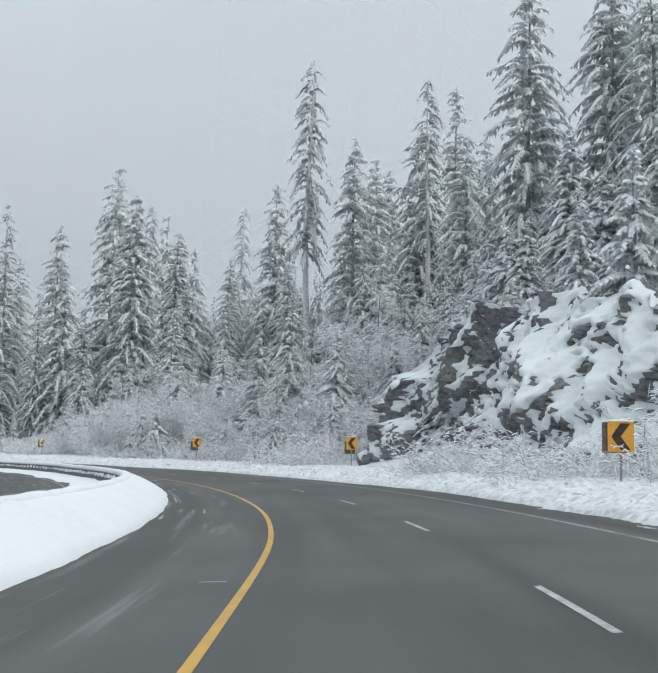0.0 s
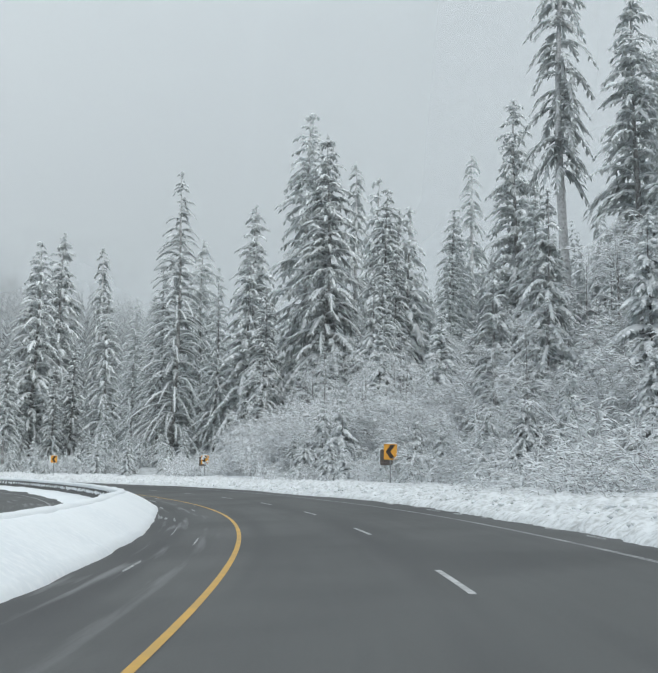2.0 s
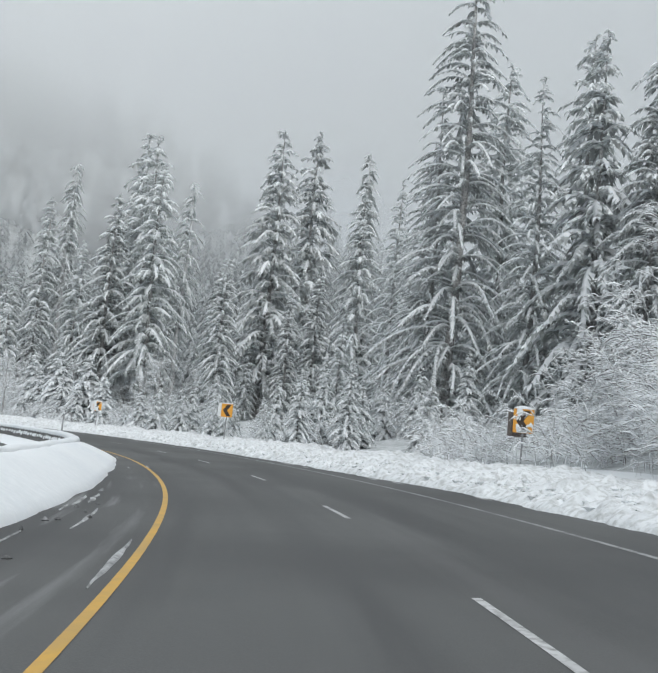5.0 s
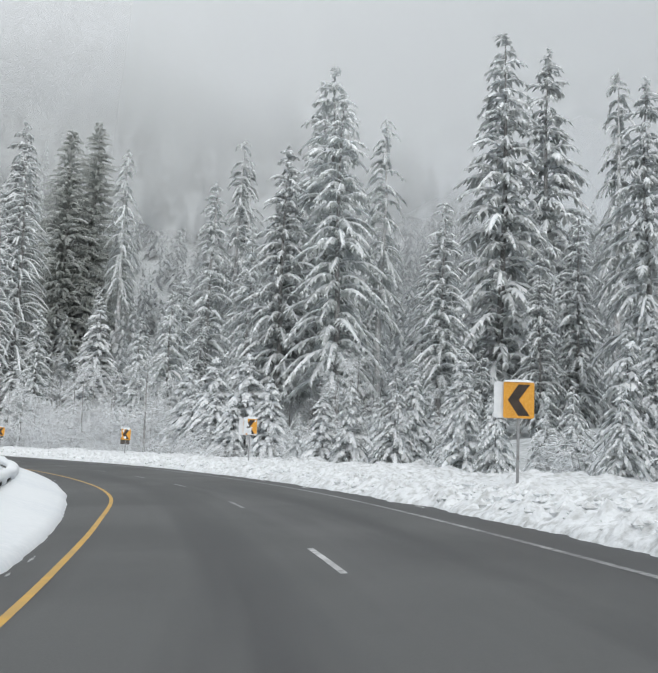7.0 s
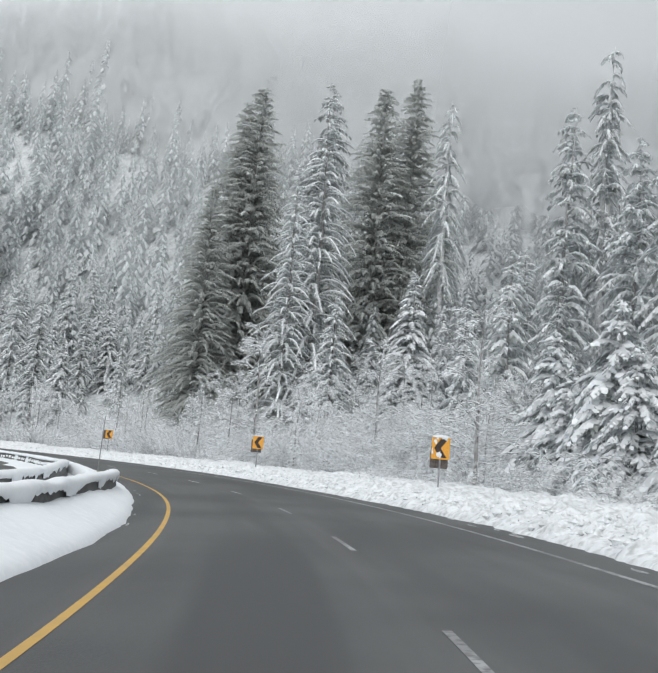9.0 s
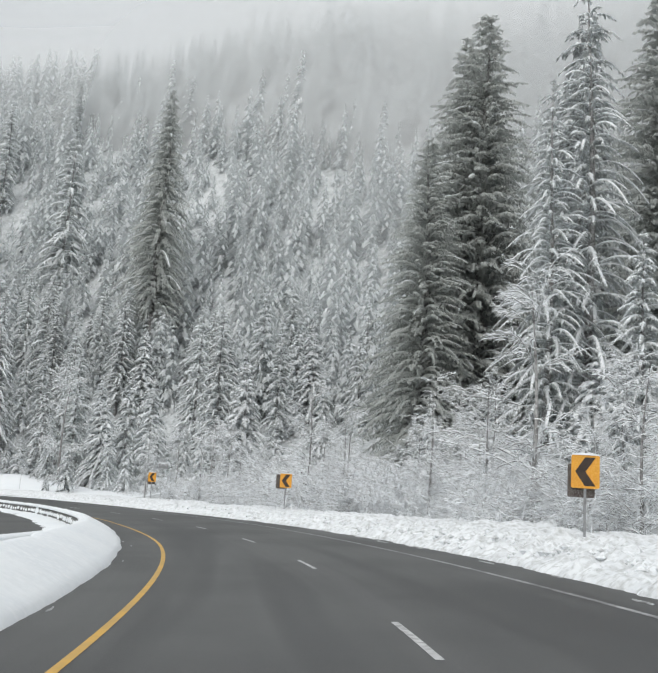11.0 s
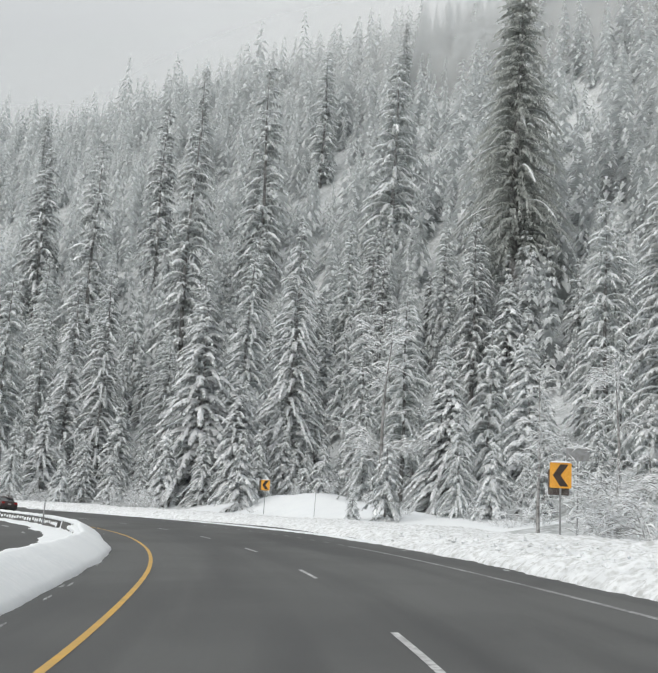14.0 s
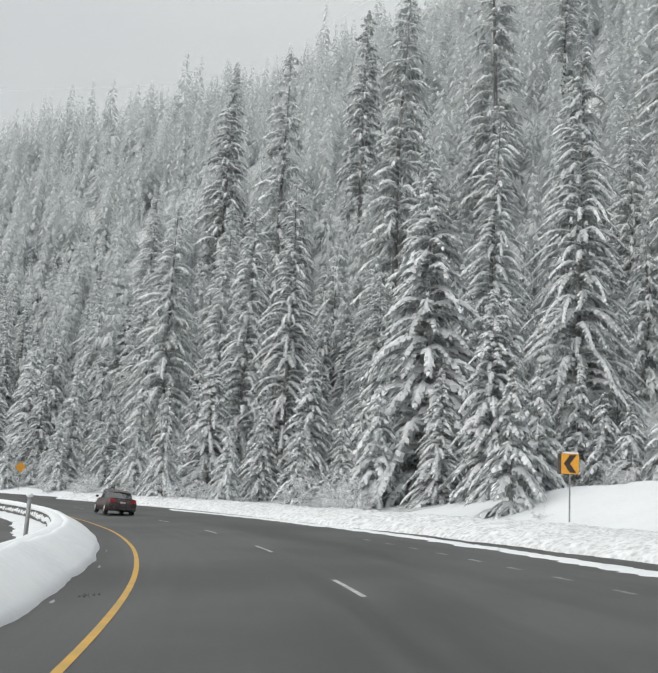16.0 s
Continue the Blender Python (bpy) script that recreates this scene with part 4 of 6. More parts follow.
# trees that stand out singly: kind, x, y, height of the top above the road
HEROES = [
    ("snag", -3.1, 128.0, 57.3), ("snag", -34.0, 179.1, 49.1), ("laden", -118.0, 183.2, 9.3), ("laden", -127.7, 187.8, 9.4), ("laden", -103.5, 176.5, 6.3),
    ("laden", -112.7, 179.1, 6.2), ("laden", -122.7, 184.7, 6.7), ("laden", -106.0, 175.2, 4.7), ("spire", -311.2, 172.2, 82.8), ("white", -280.3, 178.7, 21.5),
    ("white", -282.0, 169.9, 15.1), ("lean", -343.2, 194.8, 74.8), ("lean", -364.9, 101.8, 84.1), ("lean", -392.9, 99.8, 106.6), ("white", -268.0, 165.9, 14.7),
    ("near", -308.7, 143.8, 40.3), ("tall", -370.4, 73.7, 76.7), ("lean", -420.4, 45.5, 108.5), ("white", -283.4, 143.0, 14.5), ("tall", -364.0, 63.3, 53.5),
    ("near", -290.4, 147.2, 34.9), ("tall", -127.3, 206.0, 46.9), ("lean", -353.9, 126.1, 87.5), ("lean", -392.7, 130.3, 109.1), ("lean", -398.4, 147.7, 120.2),
    ("close", -49.7, 163.4, 29.4), ("tall", -26.6, 166.0, 40.6), ("tall", -34.4, 219.8, 53.7), ("broad", 17.6, 84.6, 46.3), ("broad", 22.4, 75.4, 43.9),
    ("broad", 24.2, 70.9, 40.1), ("lean", 16.1, 121.0, 50.9), ("tall", 7.4, 149.8, 50.1), ("tall", 10.1, 157.6, 50.8), ("tall", -8.4, 149.4, 45.1),
    ("mid", -23.8, 167.9, 38.4), ("mid", -45.2, 163.3, 32.5), ("broad", 11.2, 117.6, 44.4), ("broad", 14.2, 99.4, 36.4), ("close", -62.3, 172.7, 33.6),
    ("close", -70.1, 186.9, 30.3), ("close", -76.0, 192.0, 31.3), ("tall", -89.7, 207.8, 36.1), ("tall", -127.8, 199.7, 35.5), ("snag", -165.0, 224.7, 50.8),
    ("tall", -144.8, 209.9, 31.2), ("mid", -175.0, 220.2, 28.0), ("mid", -194.3, 218.5, 28.7), ("white", -236.0, 181.9, 17.0), ("white", -268.6, 165.1, 14.5),
    ("white", -292.5, 136.1, 26.2), ("near", -302.7, 132.4, 33.2), ("near", -304.3, 138.2, 36.4), ("white", -285.1, 143.4, 14.8),
    ("white", -286.0, 139.1, 10.0), ("near", -312.3, 115.5, 34.3), ("tall", -321.8, 95.0, 35.9), ("near", -314.7, 109.4, 33.3), ("lean", -351.7, 94.1, 71.1),
    ("lean", -339.7, 117.2, 69.6), ("white", -305.8, 110.9, 14.4), ("white", -294.3, 132.3, 11.2), ("tall", -38.0, 166.7, 52.7), ("tall", -31.6, 153.0, 43.9),
    ("snag", -16.5, 181.9, 50.3), ("mid", -32.9, 190.8, 50.5), ("tall", -56.8, 198.6, 49.4), ("close", -57.1, 166.3, 44.8), ("tall", -58.2, 178.0, 37.7),
    ("tall", 3.1, 123.3, 44.2), ("snag", 11.1, 108.6, 46.5), ("tall", -141.8, 219.5, 53.0), ("tall", -118.7, 199.0, 39.0), ("snag", -120.7, 208.1, 39.4),
    ("tall", -110.0, 215.6, 49.3), ("tall", -117.2, 237.0, 57.0), ("snag", -112.1, 246.5, 55.7), ("lean", -164.7, 219.4, 42.7), ("tall", -235.6, 223.8, 69.8),
    ("dark", -219.3, 225.6, 64.6), ("dark", -220.5, 232.3, 68.0), ("snag", -207.8, 231.4, 60.0), ("snag", -187.4, 245.6, 57.2), ("mid", -158.8, 208.0, 23.2),
    ("young", -222.0, 199.6, 15.0), ("young", -108.1, 201.9, 11.9), ("laden", -106.6, 177.0, 8.4), ("dark", -229.8, 208.0, 63.5), ("dark", -232.6, 206.6, 61.0),
    ("dark", -223.7, 199.1, 42.9), ("close", -204.2, 204.8, 42.3), ("close", -206.4, 209.7, 56.5), ("laden", -200.9, 208.0, 15.9), ("white", -181.0, 210.8, 24.6), ("white", -53.0, 144.4, 5.5), ("young", -21.8, 115.0, 6.9), ("young", -19.8, 113.2, 7.4), ("laden", -19.7, 108.8, 3.6), ("laden", -23.0, 114.0, 4.0), ("laden", -17.8, 105.7, 2.9), ("white", -12.9, 118.3, 14.4), ("white", -19.6, 126.9, 14.6), ("young", -257.9, 161.6, 7.1), ("young", -258.1, 159.1, 3.2), ("lean", -380.0, 132.2, 104.0), ("tall", -346.7, 151.7, 85.0), ("spire", -325.0, 171.5, 76.0),
]
TAKEN = []
for i, (kind, x, y, top) in enumerate(HEROES):
    a, d = to_polar(x, y)
    place(kind, x, y, top + 0.7 - ground_z(a, d), i, i * 77)
    TAKEN.append((x, y, 5.0))

# woods between them: zones of angle and distance with the share of each kind and the range of heights
ZONES = [
    (141, 172, 14, 25, 34, (("white", 8, 13), ("young", 4, 8), ("mid", 9, 14))),
    (4, 21, 20.5, 30.0, 96, (("laden", 5, 9), ("white", 8, 14), ("white", 7, 11))),
    (20.2, 24.0, 15.6, 18.6, 9, (("laden", 2.5, 5), ("young", 3, 5.5))),
    (17.5, 24.5, 18.5, 27, 34, (("laden", 4, 7), ("white", 6, 11), ("laden", 3, 6))),
    (9, 32, 20.4, 36, 50, (("mid", 9, 15), ("mid", 10, 16), ("young", 5, 8))),
    (8, 36, 32, 60, 18, (("tall", 16, 24), ("mid", 9, 16))),
    (30, 62, 26, 55, 30, (("tall", 14, 22), ("mid", 8, 16), ("mid", 9, 18))),
    (58, 100, 34, 70, 22, (("tall", 16, 26), ("mid", 8, 18), ("mid", 8, 14))),
    (24, 40, 13.5, 18, 12, (("young", 2.5, 5), ("laden", 2, 3.5))),
    (50, 68, 13, 22, 34, (("laden", 2.5, 4.5), ("young", 3, 5), ("young", 3, 6), ("white", 5, 7))),
    (76, 100, 20, 34, 7, (("young", 3, 6), ("young", 3, 5), ("mid", 7, 10))),
    (98, 122, 28, 48, 14, (("young", 4, 8), ("mid", 7, 12))),
    (116, 150, 30, 62, 62, (("white", 10, 16), ("mid", 10, 18), ("tall", 18, 25))),
    (119, 133, 27, 36, 22, (("white", 6, 12), ("young", 3, 7), ("mid", 8, 13))),
    (131, 150, 20, 30, 18, (("mid", 8, 15), ("young", 5, 9))),
    (146, 178, 20, 52, 56, (("white", 10, 16), ("mid", 12, 20), ("tall", 18, 25))),
]
rng = random.Random(5)
for a0, a1, d0, d1, count, kinds in ZONES:
    made = tries = 0
    while made < count and tries < 4000:
        tries += 1
        a, d = rng.uniform(a0, a1), rng.uniform(d0, d1)
        x, y = polar(a, d)
        kind, lo, hi = rng.choice(kinds)
        gap = 1.9 if kind == "young" else 3.0
        if any((x - p) ** 2 + (y - q) ** 2 < (gap + g * 0.5) ** 2 for p, q, g in TAKEN):
            continue
        place(kind, x, y, rng.uniform(lo, hi), rng.randrange(9), rng.uniform(0, 360))
        TAKEN.append((x, y, gap))
        made += 1


def far_forest(span, near, far, skip, most, mats, name, label):
    """The uncounted woods up the hillside, as one mesh."""
    pick = random.Random(3)
    protos = []
    for s in range(18):
        r = random.Random(200 + s)
        v, f, idx = [], [], []
        grade = s // 6
        levels, height, spread = (20, 28, 25)[grade], 17.0, 2.0
        for k in range(levels):
            u = max(0, (k + r.uniform(-0.3, 0.3)) / levels)
            h = height * (0.04 + 0.96 * u)
            turn = r.uniform(0, 6.28)
            for b in range(3):
                az = turn + 2.094 * b + r.uniform(-0.5, 0.5)
                L = (spread * (1 - u) ** 0.8 + 0.18) * r.uniform(0.7, 1.3)
                fall = r.uniform(0.5, 0.95)
                # close up each bough has a spine and side twigs, further off it is one spray
                twigs = ((0, 0, 1.0, 0.13), (0.3, 0.75, 0.62, 0.15), (0.3, -0.75, 0.62, 0.15), (0.6, 0.6, 0.42, 0.15), (0.6, -0.6, 0.42, 0.15)) if grade == 0 else ((0, 0, 1.0, 0.105),)
                for n, (s0, side, ln, wide) in enumerate(twigs):
                    t = az + side * r.uniform(0.8, 1.2)
                    ln = ln * L
                    c, sn = math.cos(t), math.sin(t)
                    x0, y0, z0 = math.cos(az) * L * s0, math.sin(az) * L * s0, h - fall * L * s0 ** 1.7
                    for up, w, long, mat in ((-0.16 * L, 0.26, 1.08, 0), (0.03 * L, wide, 0.95, 1)):
                        if mat == 0 and n > 2:
                            continue
                        i = len(v)
                        v += [(x0, y0, z0 + up), (x0 + c * ln * 0.6 + sn * ln * w, y0 + sn * ln * 0.6 - c * ln * w, z0 + up - 0.3 * fall * ln),
                              (x0 + c * ln * 0.6 - sn * ln * w, y0 + sn * ln * 0.6 + c * ln * w, z0 + up - 0.3 * fall * ln), (x0 + c * ln * long, y0 + sn * ln * long, z0 + up - fall * ln * long)]
                        f += [(i, i + 1, i + 2), (i + 1, i + 3, i + 2)]
                        idx += [mat, mat]
        protos.append((np.array(v), np.array(f), np.array(idx)))
    V, F, I, off = [], [], [], 0
    grid = set((int(x // 2.9), int(y // 2.9)) for x, y, _ in TAKEN)
    count = 0
    for _ in range(90000):
        a = pick.uniform(*span)
        lo = lerp_table(near, a)
        d = lo + (lerp_table(far, a) - lo) * pick.random()
        if pick.random() < skip:
            continue
        x, y = polar(a, d)
        key = (int(x // 2.9), int(y // 2.9))
        if key in grid:
            continue
        grid.add(key)
        v, f, idx = protos[pick.randrange(6) + (12 if d > 115 else 6 if d > 68 or span[0] < 100 else 0)]
        s = pick.uniform(8, 20) * (1.15 if d > 120 else 1) / 17
        if pick.random() < 0.05:
            s *= 1.4
        t = pick.uniform(0, 6.28)
        c, sn = math.cos(t), math.sin(t)
        wide = s * pick.uniform(0.9, 1.3)
        p = np.stack((v[:, 0] * c - v[:, 1] * sn, v[:, 0] * sn + v[:, 1] * c, v[:, 2] * s), 1)
        p[:, :2] *= wide
        V.append(p + np.array((x, y, ground_z(a, d) - 0.3)))
        F.append(f + off)
        I.append(idx)
        off += len(v)
        count += 1
        if count >= most:
            break
    V, F, I = np.concatenate(V), np.concatenate(F), np.concatenate(I)
    me = bpy.data.meshes.new(name)
    me.vertices.add(len(V))
    me.vertices.foreach_set("co", V.ravel())
    me.loops.add(F.size)
    me.loops.foreach_set("vertex_index", F.ravel())
    me.polygons.add(len(F))
    me.polygons.foreach_set("loop_start", np.arange(0, F.size, 3))
    for m in mats:
        me.materials.append(m)
    me.polygons.foreach_set("material_index", I)
    me.update(calc_edges=True)
    tagged(new(name, me), label, "forest", kind="stuff")


far_forest((110, 200), [(110, 48), (118, 54), (145, 54), (150, 40), (200, 40)], [(110, 225), (200, 225)], 0.0, 4200, (M_FAR_NEEDLES, M_FAR_SNOW), "hillside_forest", "dense snowy conifer forest covering the steep hillside, paled with painted haze")
far_forest((28, 112), [(28, 48), (60, 58), (70, 64), (110, 50)], [(28, 90), (60, 110), (72, 215), (112, 225)], 0.0, 1900, (M_MIST_NEEDLES, M_MIST_SNOW), "misty_forest", "snowy conifer forest in low cloud, fog put into its pale colours")


# ---------- low cloud on the hillside ----------
def cloud_material(most, low, high):
    """Thin drifting mist: clear below, thicker with height, uneven; it scatters the light that falls on it."""
    m = bpy.data.materials.new("mist")
    m.use_nodes = True
    n, l = m.node_tree.nodes, m.node_tree.links
    n.remove(n["Principled BSDF"])
    g = n.new("ShaderNodeNewGeometry")
    sep = n.new("ShaderNodeSeparateXYZ")
    l.new(g.outputs["Position"], sep.inputs[0])
    t = n.new("ShaderNodeTexNoise")
    t.inputs["Scale"].default_value, t.inputs["Detail"].default_value = 0.022, 4
    l.new(g.outputs["Position"], t.inputs["Vector"])
    lift = n.new("ShaderNodeMath")
    lift.operation = "MULTIPLY_ADD"
    lift.inputs[1].default_value, lift.inputs[2].default_value = 60.0, -30.0
    l.new(t.outputs["Fac"], lift.inputs[0])
    up = n.new("ShaderNodeMath")
    l.new(sep.outputs["Z"], up.inputs[0])
    l.new(lift.outputs[0], up.inputs[1])
    def step(src, a, b, lo, hi):
        r = n.new("ShaderNodeMapRange")
        r.interpolation_type = "SMOOTHSTEP"
        for k, v in zip(("From Min", "From Max", "To Min", "To Max"), (a, b, lo, hi)):
            r.inputs[k].default_value = v
        l.new(src, r.inputs["Value"])
        return r.outputs["Result"]

    def times(a, b):
        x = n.new("ShaderNodeMath")
        x.operation = "MULTIPLY"
        l.new(a, x.inputs[0])
        l.new(b, x.inputs[1])
        return x.outputs[0]
    ends = n.new("ShaderNodeAttribute")
    ends.attribute_name = "thinning"
    much = times(times(step(up.outputs[0], low, high, 0.05 * most, most), step(sep.outputs["Z"], 135.0, 205.0, 1.0, 0.0)), ends.outputs["Fac"])
    d, tr, clear = n.new("ShaderNodeBsdfDiffuse"), n.new("ShaderNodeBsdfTranslucent"), n.new("ShaderNodeBsdfTransparent")
    for b in (d, tr):
        b.inputs["Color"].default_value = (0.85, 0.86, 0.87, 1)
    both, mix = n.new("ShaderNodeMixShader"), n.new("ShaderNodeMixShader")
    l.new(d.outputs[0], both.inputs[1])
    l.new(tr.outputs[0], both.inputs[2])
    l.new(much, mix.inputs[0])
    l.new(clear.outputs[0], mix.inputs[1])
    l.new(both.outputs[0], mix.inputs[2])
    l.new(mix.outputs[0], n["Material Output"].inputs["Surface"])
    return m


def mist_bank(a0, a1, depth, most, low, high, soft=25.0):
    """One billowing bank of mist that hangs along the slope."""
    m = cloud_material(most, low, high)
    v, f, thin = [], [], []
    n, w = int(a1 - a0) + 1, 8
    for i in range(n):
        a = a0 + (a1 - a0) * i / (n - 1)
        for j in range(w):
            u = j / (w - 1)
            d = depth + 4 * noise.noise((a * 0.03, u * 1.2, depth)) + 22 * u
            x, y = polar(a, d)
            v.append((x, y, (ground_z(a, d) + 1.0) * (1 - u) + 220 * u))
            thin.append(min(1.0, (a - a0) / soft, (a1 - a) / soft))
    f = [(i * w + j, (i + 1) * w + j, (i + 1) * w + j + 1, i * w + j + 1) for i in range(n - 1) for j in range(w - 1)]
    me = mesh_of("mist", v, f, m, True)
    me.attributes.new("thinning", "FLOAT", "POINT").data.foreach_set("value", thin)
    tagged(new("mist", me), "thin grey bank of low cloud on the hillside", "cloud", kind="structure")


mist_bank(30, 136, 84, 0.40, 16, 60, 40.0)
mist_bank(40, 165, 118, 0.48, 24, 80)
mist_bank(40, 190, 160, 0.50, 40, 110)
mist_bank(110, 225, 190, 0.35, 70, 140)


# ---------- rock outcrop ----------
def build_rock():
    """Blasted rock face beside the outer shoulder, with snow caught on its ledges."""
    rock = thing("rock_outcrop", "dark fractured rock face with snow on its ledges", "rock")
    angs = np.arange(2.0, 22.6, 0.065)
    rows = 126
    P = np.zeros((len(angs), rows, 3))
    S = np.zeros((len(angs), rows, 3))

    def facet(p, size, seed):
        """Tilted crystalline faces: each cell leans its own way."""
        q = Vector((p[0] / size + seed, p[1] / (size * 1.5), seed))
        near = noise.voronoi(q)[1][0]
        r = noise.cell_vector(near * 13.7)
        off = q - near
        return (r.x - 0.5) * 0.9 + off.x * (r.y - 0.5) * 2.2 + off.y * (r.z - 0.5) * 2.2
    for i, a in enumerate(angs):
        top = lerp_table([(2, 4.2), (6, 6.6), (9, 8.0), (14, 10.4), (17.5, 11.8), (19.3, 10.0), (21.2, 7.0), (22.6, 3.2)], a)
        top += 1.3 * noise.noise((a * 0.8, 2.0, 5.0)) + 0.7 * noise.noise((a * 2.2, 1.0, 9.0))
        edge = min(1.0, (22.65 - a) / 1.8)
        for j in range(rows):
            v = j / 100
            if j <= 100:
                z = -0.3 + (top + 0.3) * v
                d = 15.2 + 0.40 * z + 3.0 * (1 - edge)
            else:
                k = (j - 100) / (rows - 101)
                d = 15.2 + 0.40 * top + 8.0 * k
                z = (top + k * 2.2) * (1 - k) + (ground_z(a - 1.2, d) - 0.4) * k
            s = radians(a) * 176
            n1 = noise.noise((s * 0.14, z * 0.12, 0.5))
            n2 = noise.noise((s * 0.45, z * 0.40, 3.1))
            n3 = noise.noise((s * 1.7, z * 1.5, 7.7))
            amp = min(1.0, j / 4) * min(1.0, (rows - 1 - j) / 10)
            amp *= 0.25 + 0.75 * edge
            big = amp * (-2.4 * n1 - 0.9 * n2)
            x, y = polar(a - 1.2, d + big)
            w = (s + 0.9 * n2 + 0.35 * z, z + 0.9 * n1)
            rough = amp * (1.1 * facet(w, 2.6, 1.0) + 0.55 * facet(w, 1.1, 5.0) + 0.28 * facet(w, 0.55, 9.0) + 0.16 * n3 + 0.12 * noise.noise((s * 4.0, z * 3.4, 1.7)))
            P[i, j] = (*polar(a - 1.2, d + big - rough), z + 0.15 * amp * n3)
    # snow lies where the face leans back and is missing from the steep and overhanging facets
    soft = P.copy()
    for _ in range(5):
        soft[1:-1, 1:-1] = (soft[:-2, 1:-1] + soft[2:, 1:-1] + soft[1:-1, :-2] + soft[1:-1, 2:] + soft[1:-1, 1:-1] * 2) / 6
    du, dv = np.gradient(soft, axis=0), np.gradient(soft, axis=1)
    nor = np.cross(dv, du)
    nor /= np.linalg.norm(nor, axis=2, keepdims=True) + 1e-9
    nor *= np.sign(np.sum(nor * (np.array((CX, CY, 60.0)) - P), axis=2, keepdims=True))
    for i, a in enumerate(angs):
        for j in range(rows):
            x, y, z = soft[i, j]
            s = radians(a) * 176
            lie = 0.9 * nor[i, j, 2] + 0.14 + 0.55 * noise.noise((s * 0.26, z * 0.20, 11.0)) + 0.55 * noise.noise((s * 0.9, z * 0.55, 2.0))
            lie += 0.90 * noise.noise((s * 2.1, z * 1.6, 6.0)) + 0.95 * noise.noise((s * 4.2, z * 3.6, 3.0))
            lie += 0.30 * max(0.0, min(1.0, (14 - a) / 5)) + (0.7 if j > 97 else 0.0) - (0.40 if 15.0 < a < 19.0 and 1.0 < z < 5.0 else 0) + max(0.0, 0.5 - 0.25 * z) * (a < 17) - 0.38 * min(1.0, max(0.0, (a - 16.5) / 1.5))
            k = min(1.0, max(0.0, 0.5 + 2.6 * lie))
            out = -0.55 + (0.75 + 0.20 * min(1.0, max(0.0, lie))) * k * k * (3 - 2 * k)
            way = np.array((CX, CY)) - soft[i, j, :2]
            S[i, j] = soft[i, j] + np.array((*(way / np.linalg.norm(way) * out * 0.8), out * 0.35))
    n, m = len(angs), rows
    faces = [(i * m + j, (i + 1) * m + j, (i + 1) * m + j + 1, i * m + j + 1) for i in range(n - 1) for j in range(m - 1)]
    part("rock_face", mesh_of("rock_face", P.reshape(-1, 3), faces, M_ROCK), rock)
    part("snow_blanket", mesh_of("snow_blanket", S.reshape(-1, 3), faces, M_SNOW, True), rock, "snow lying on the ledges and slopes of the rock")


build_rock()


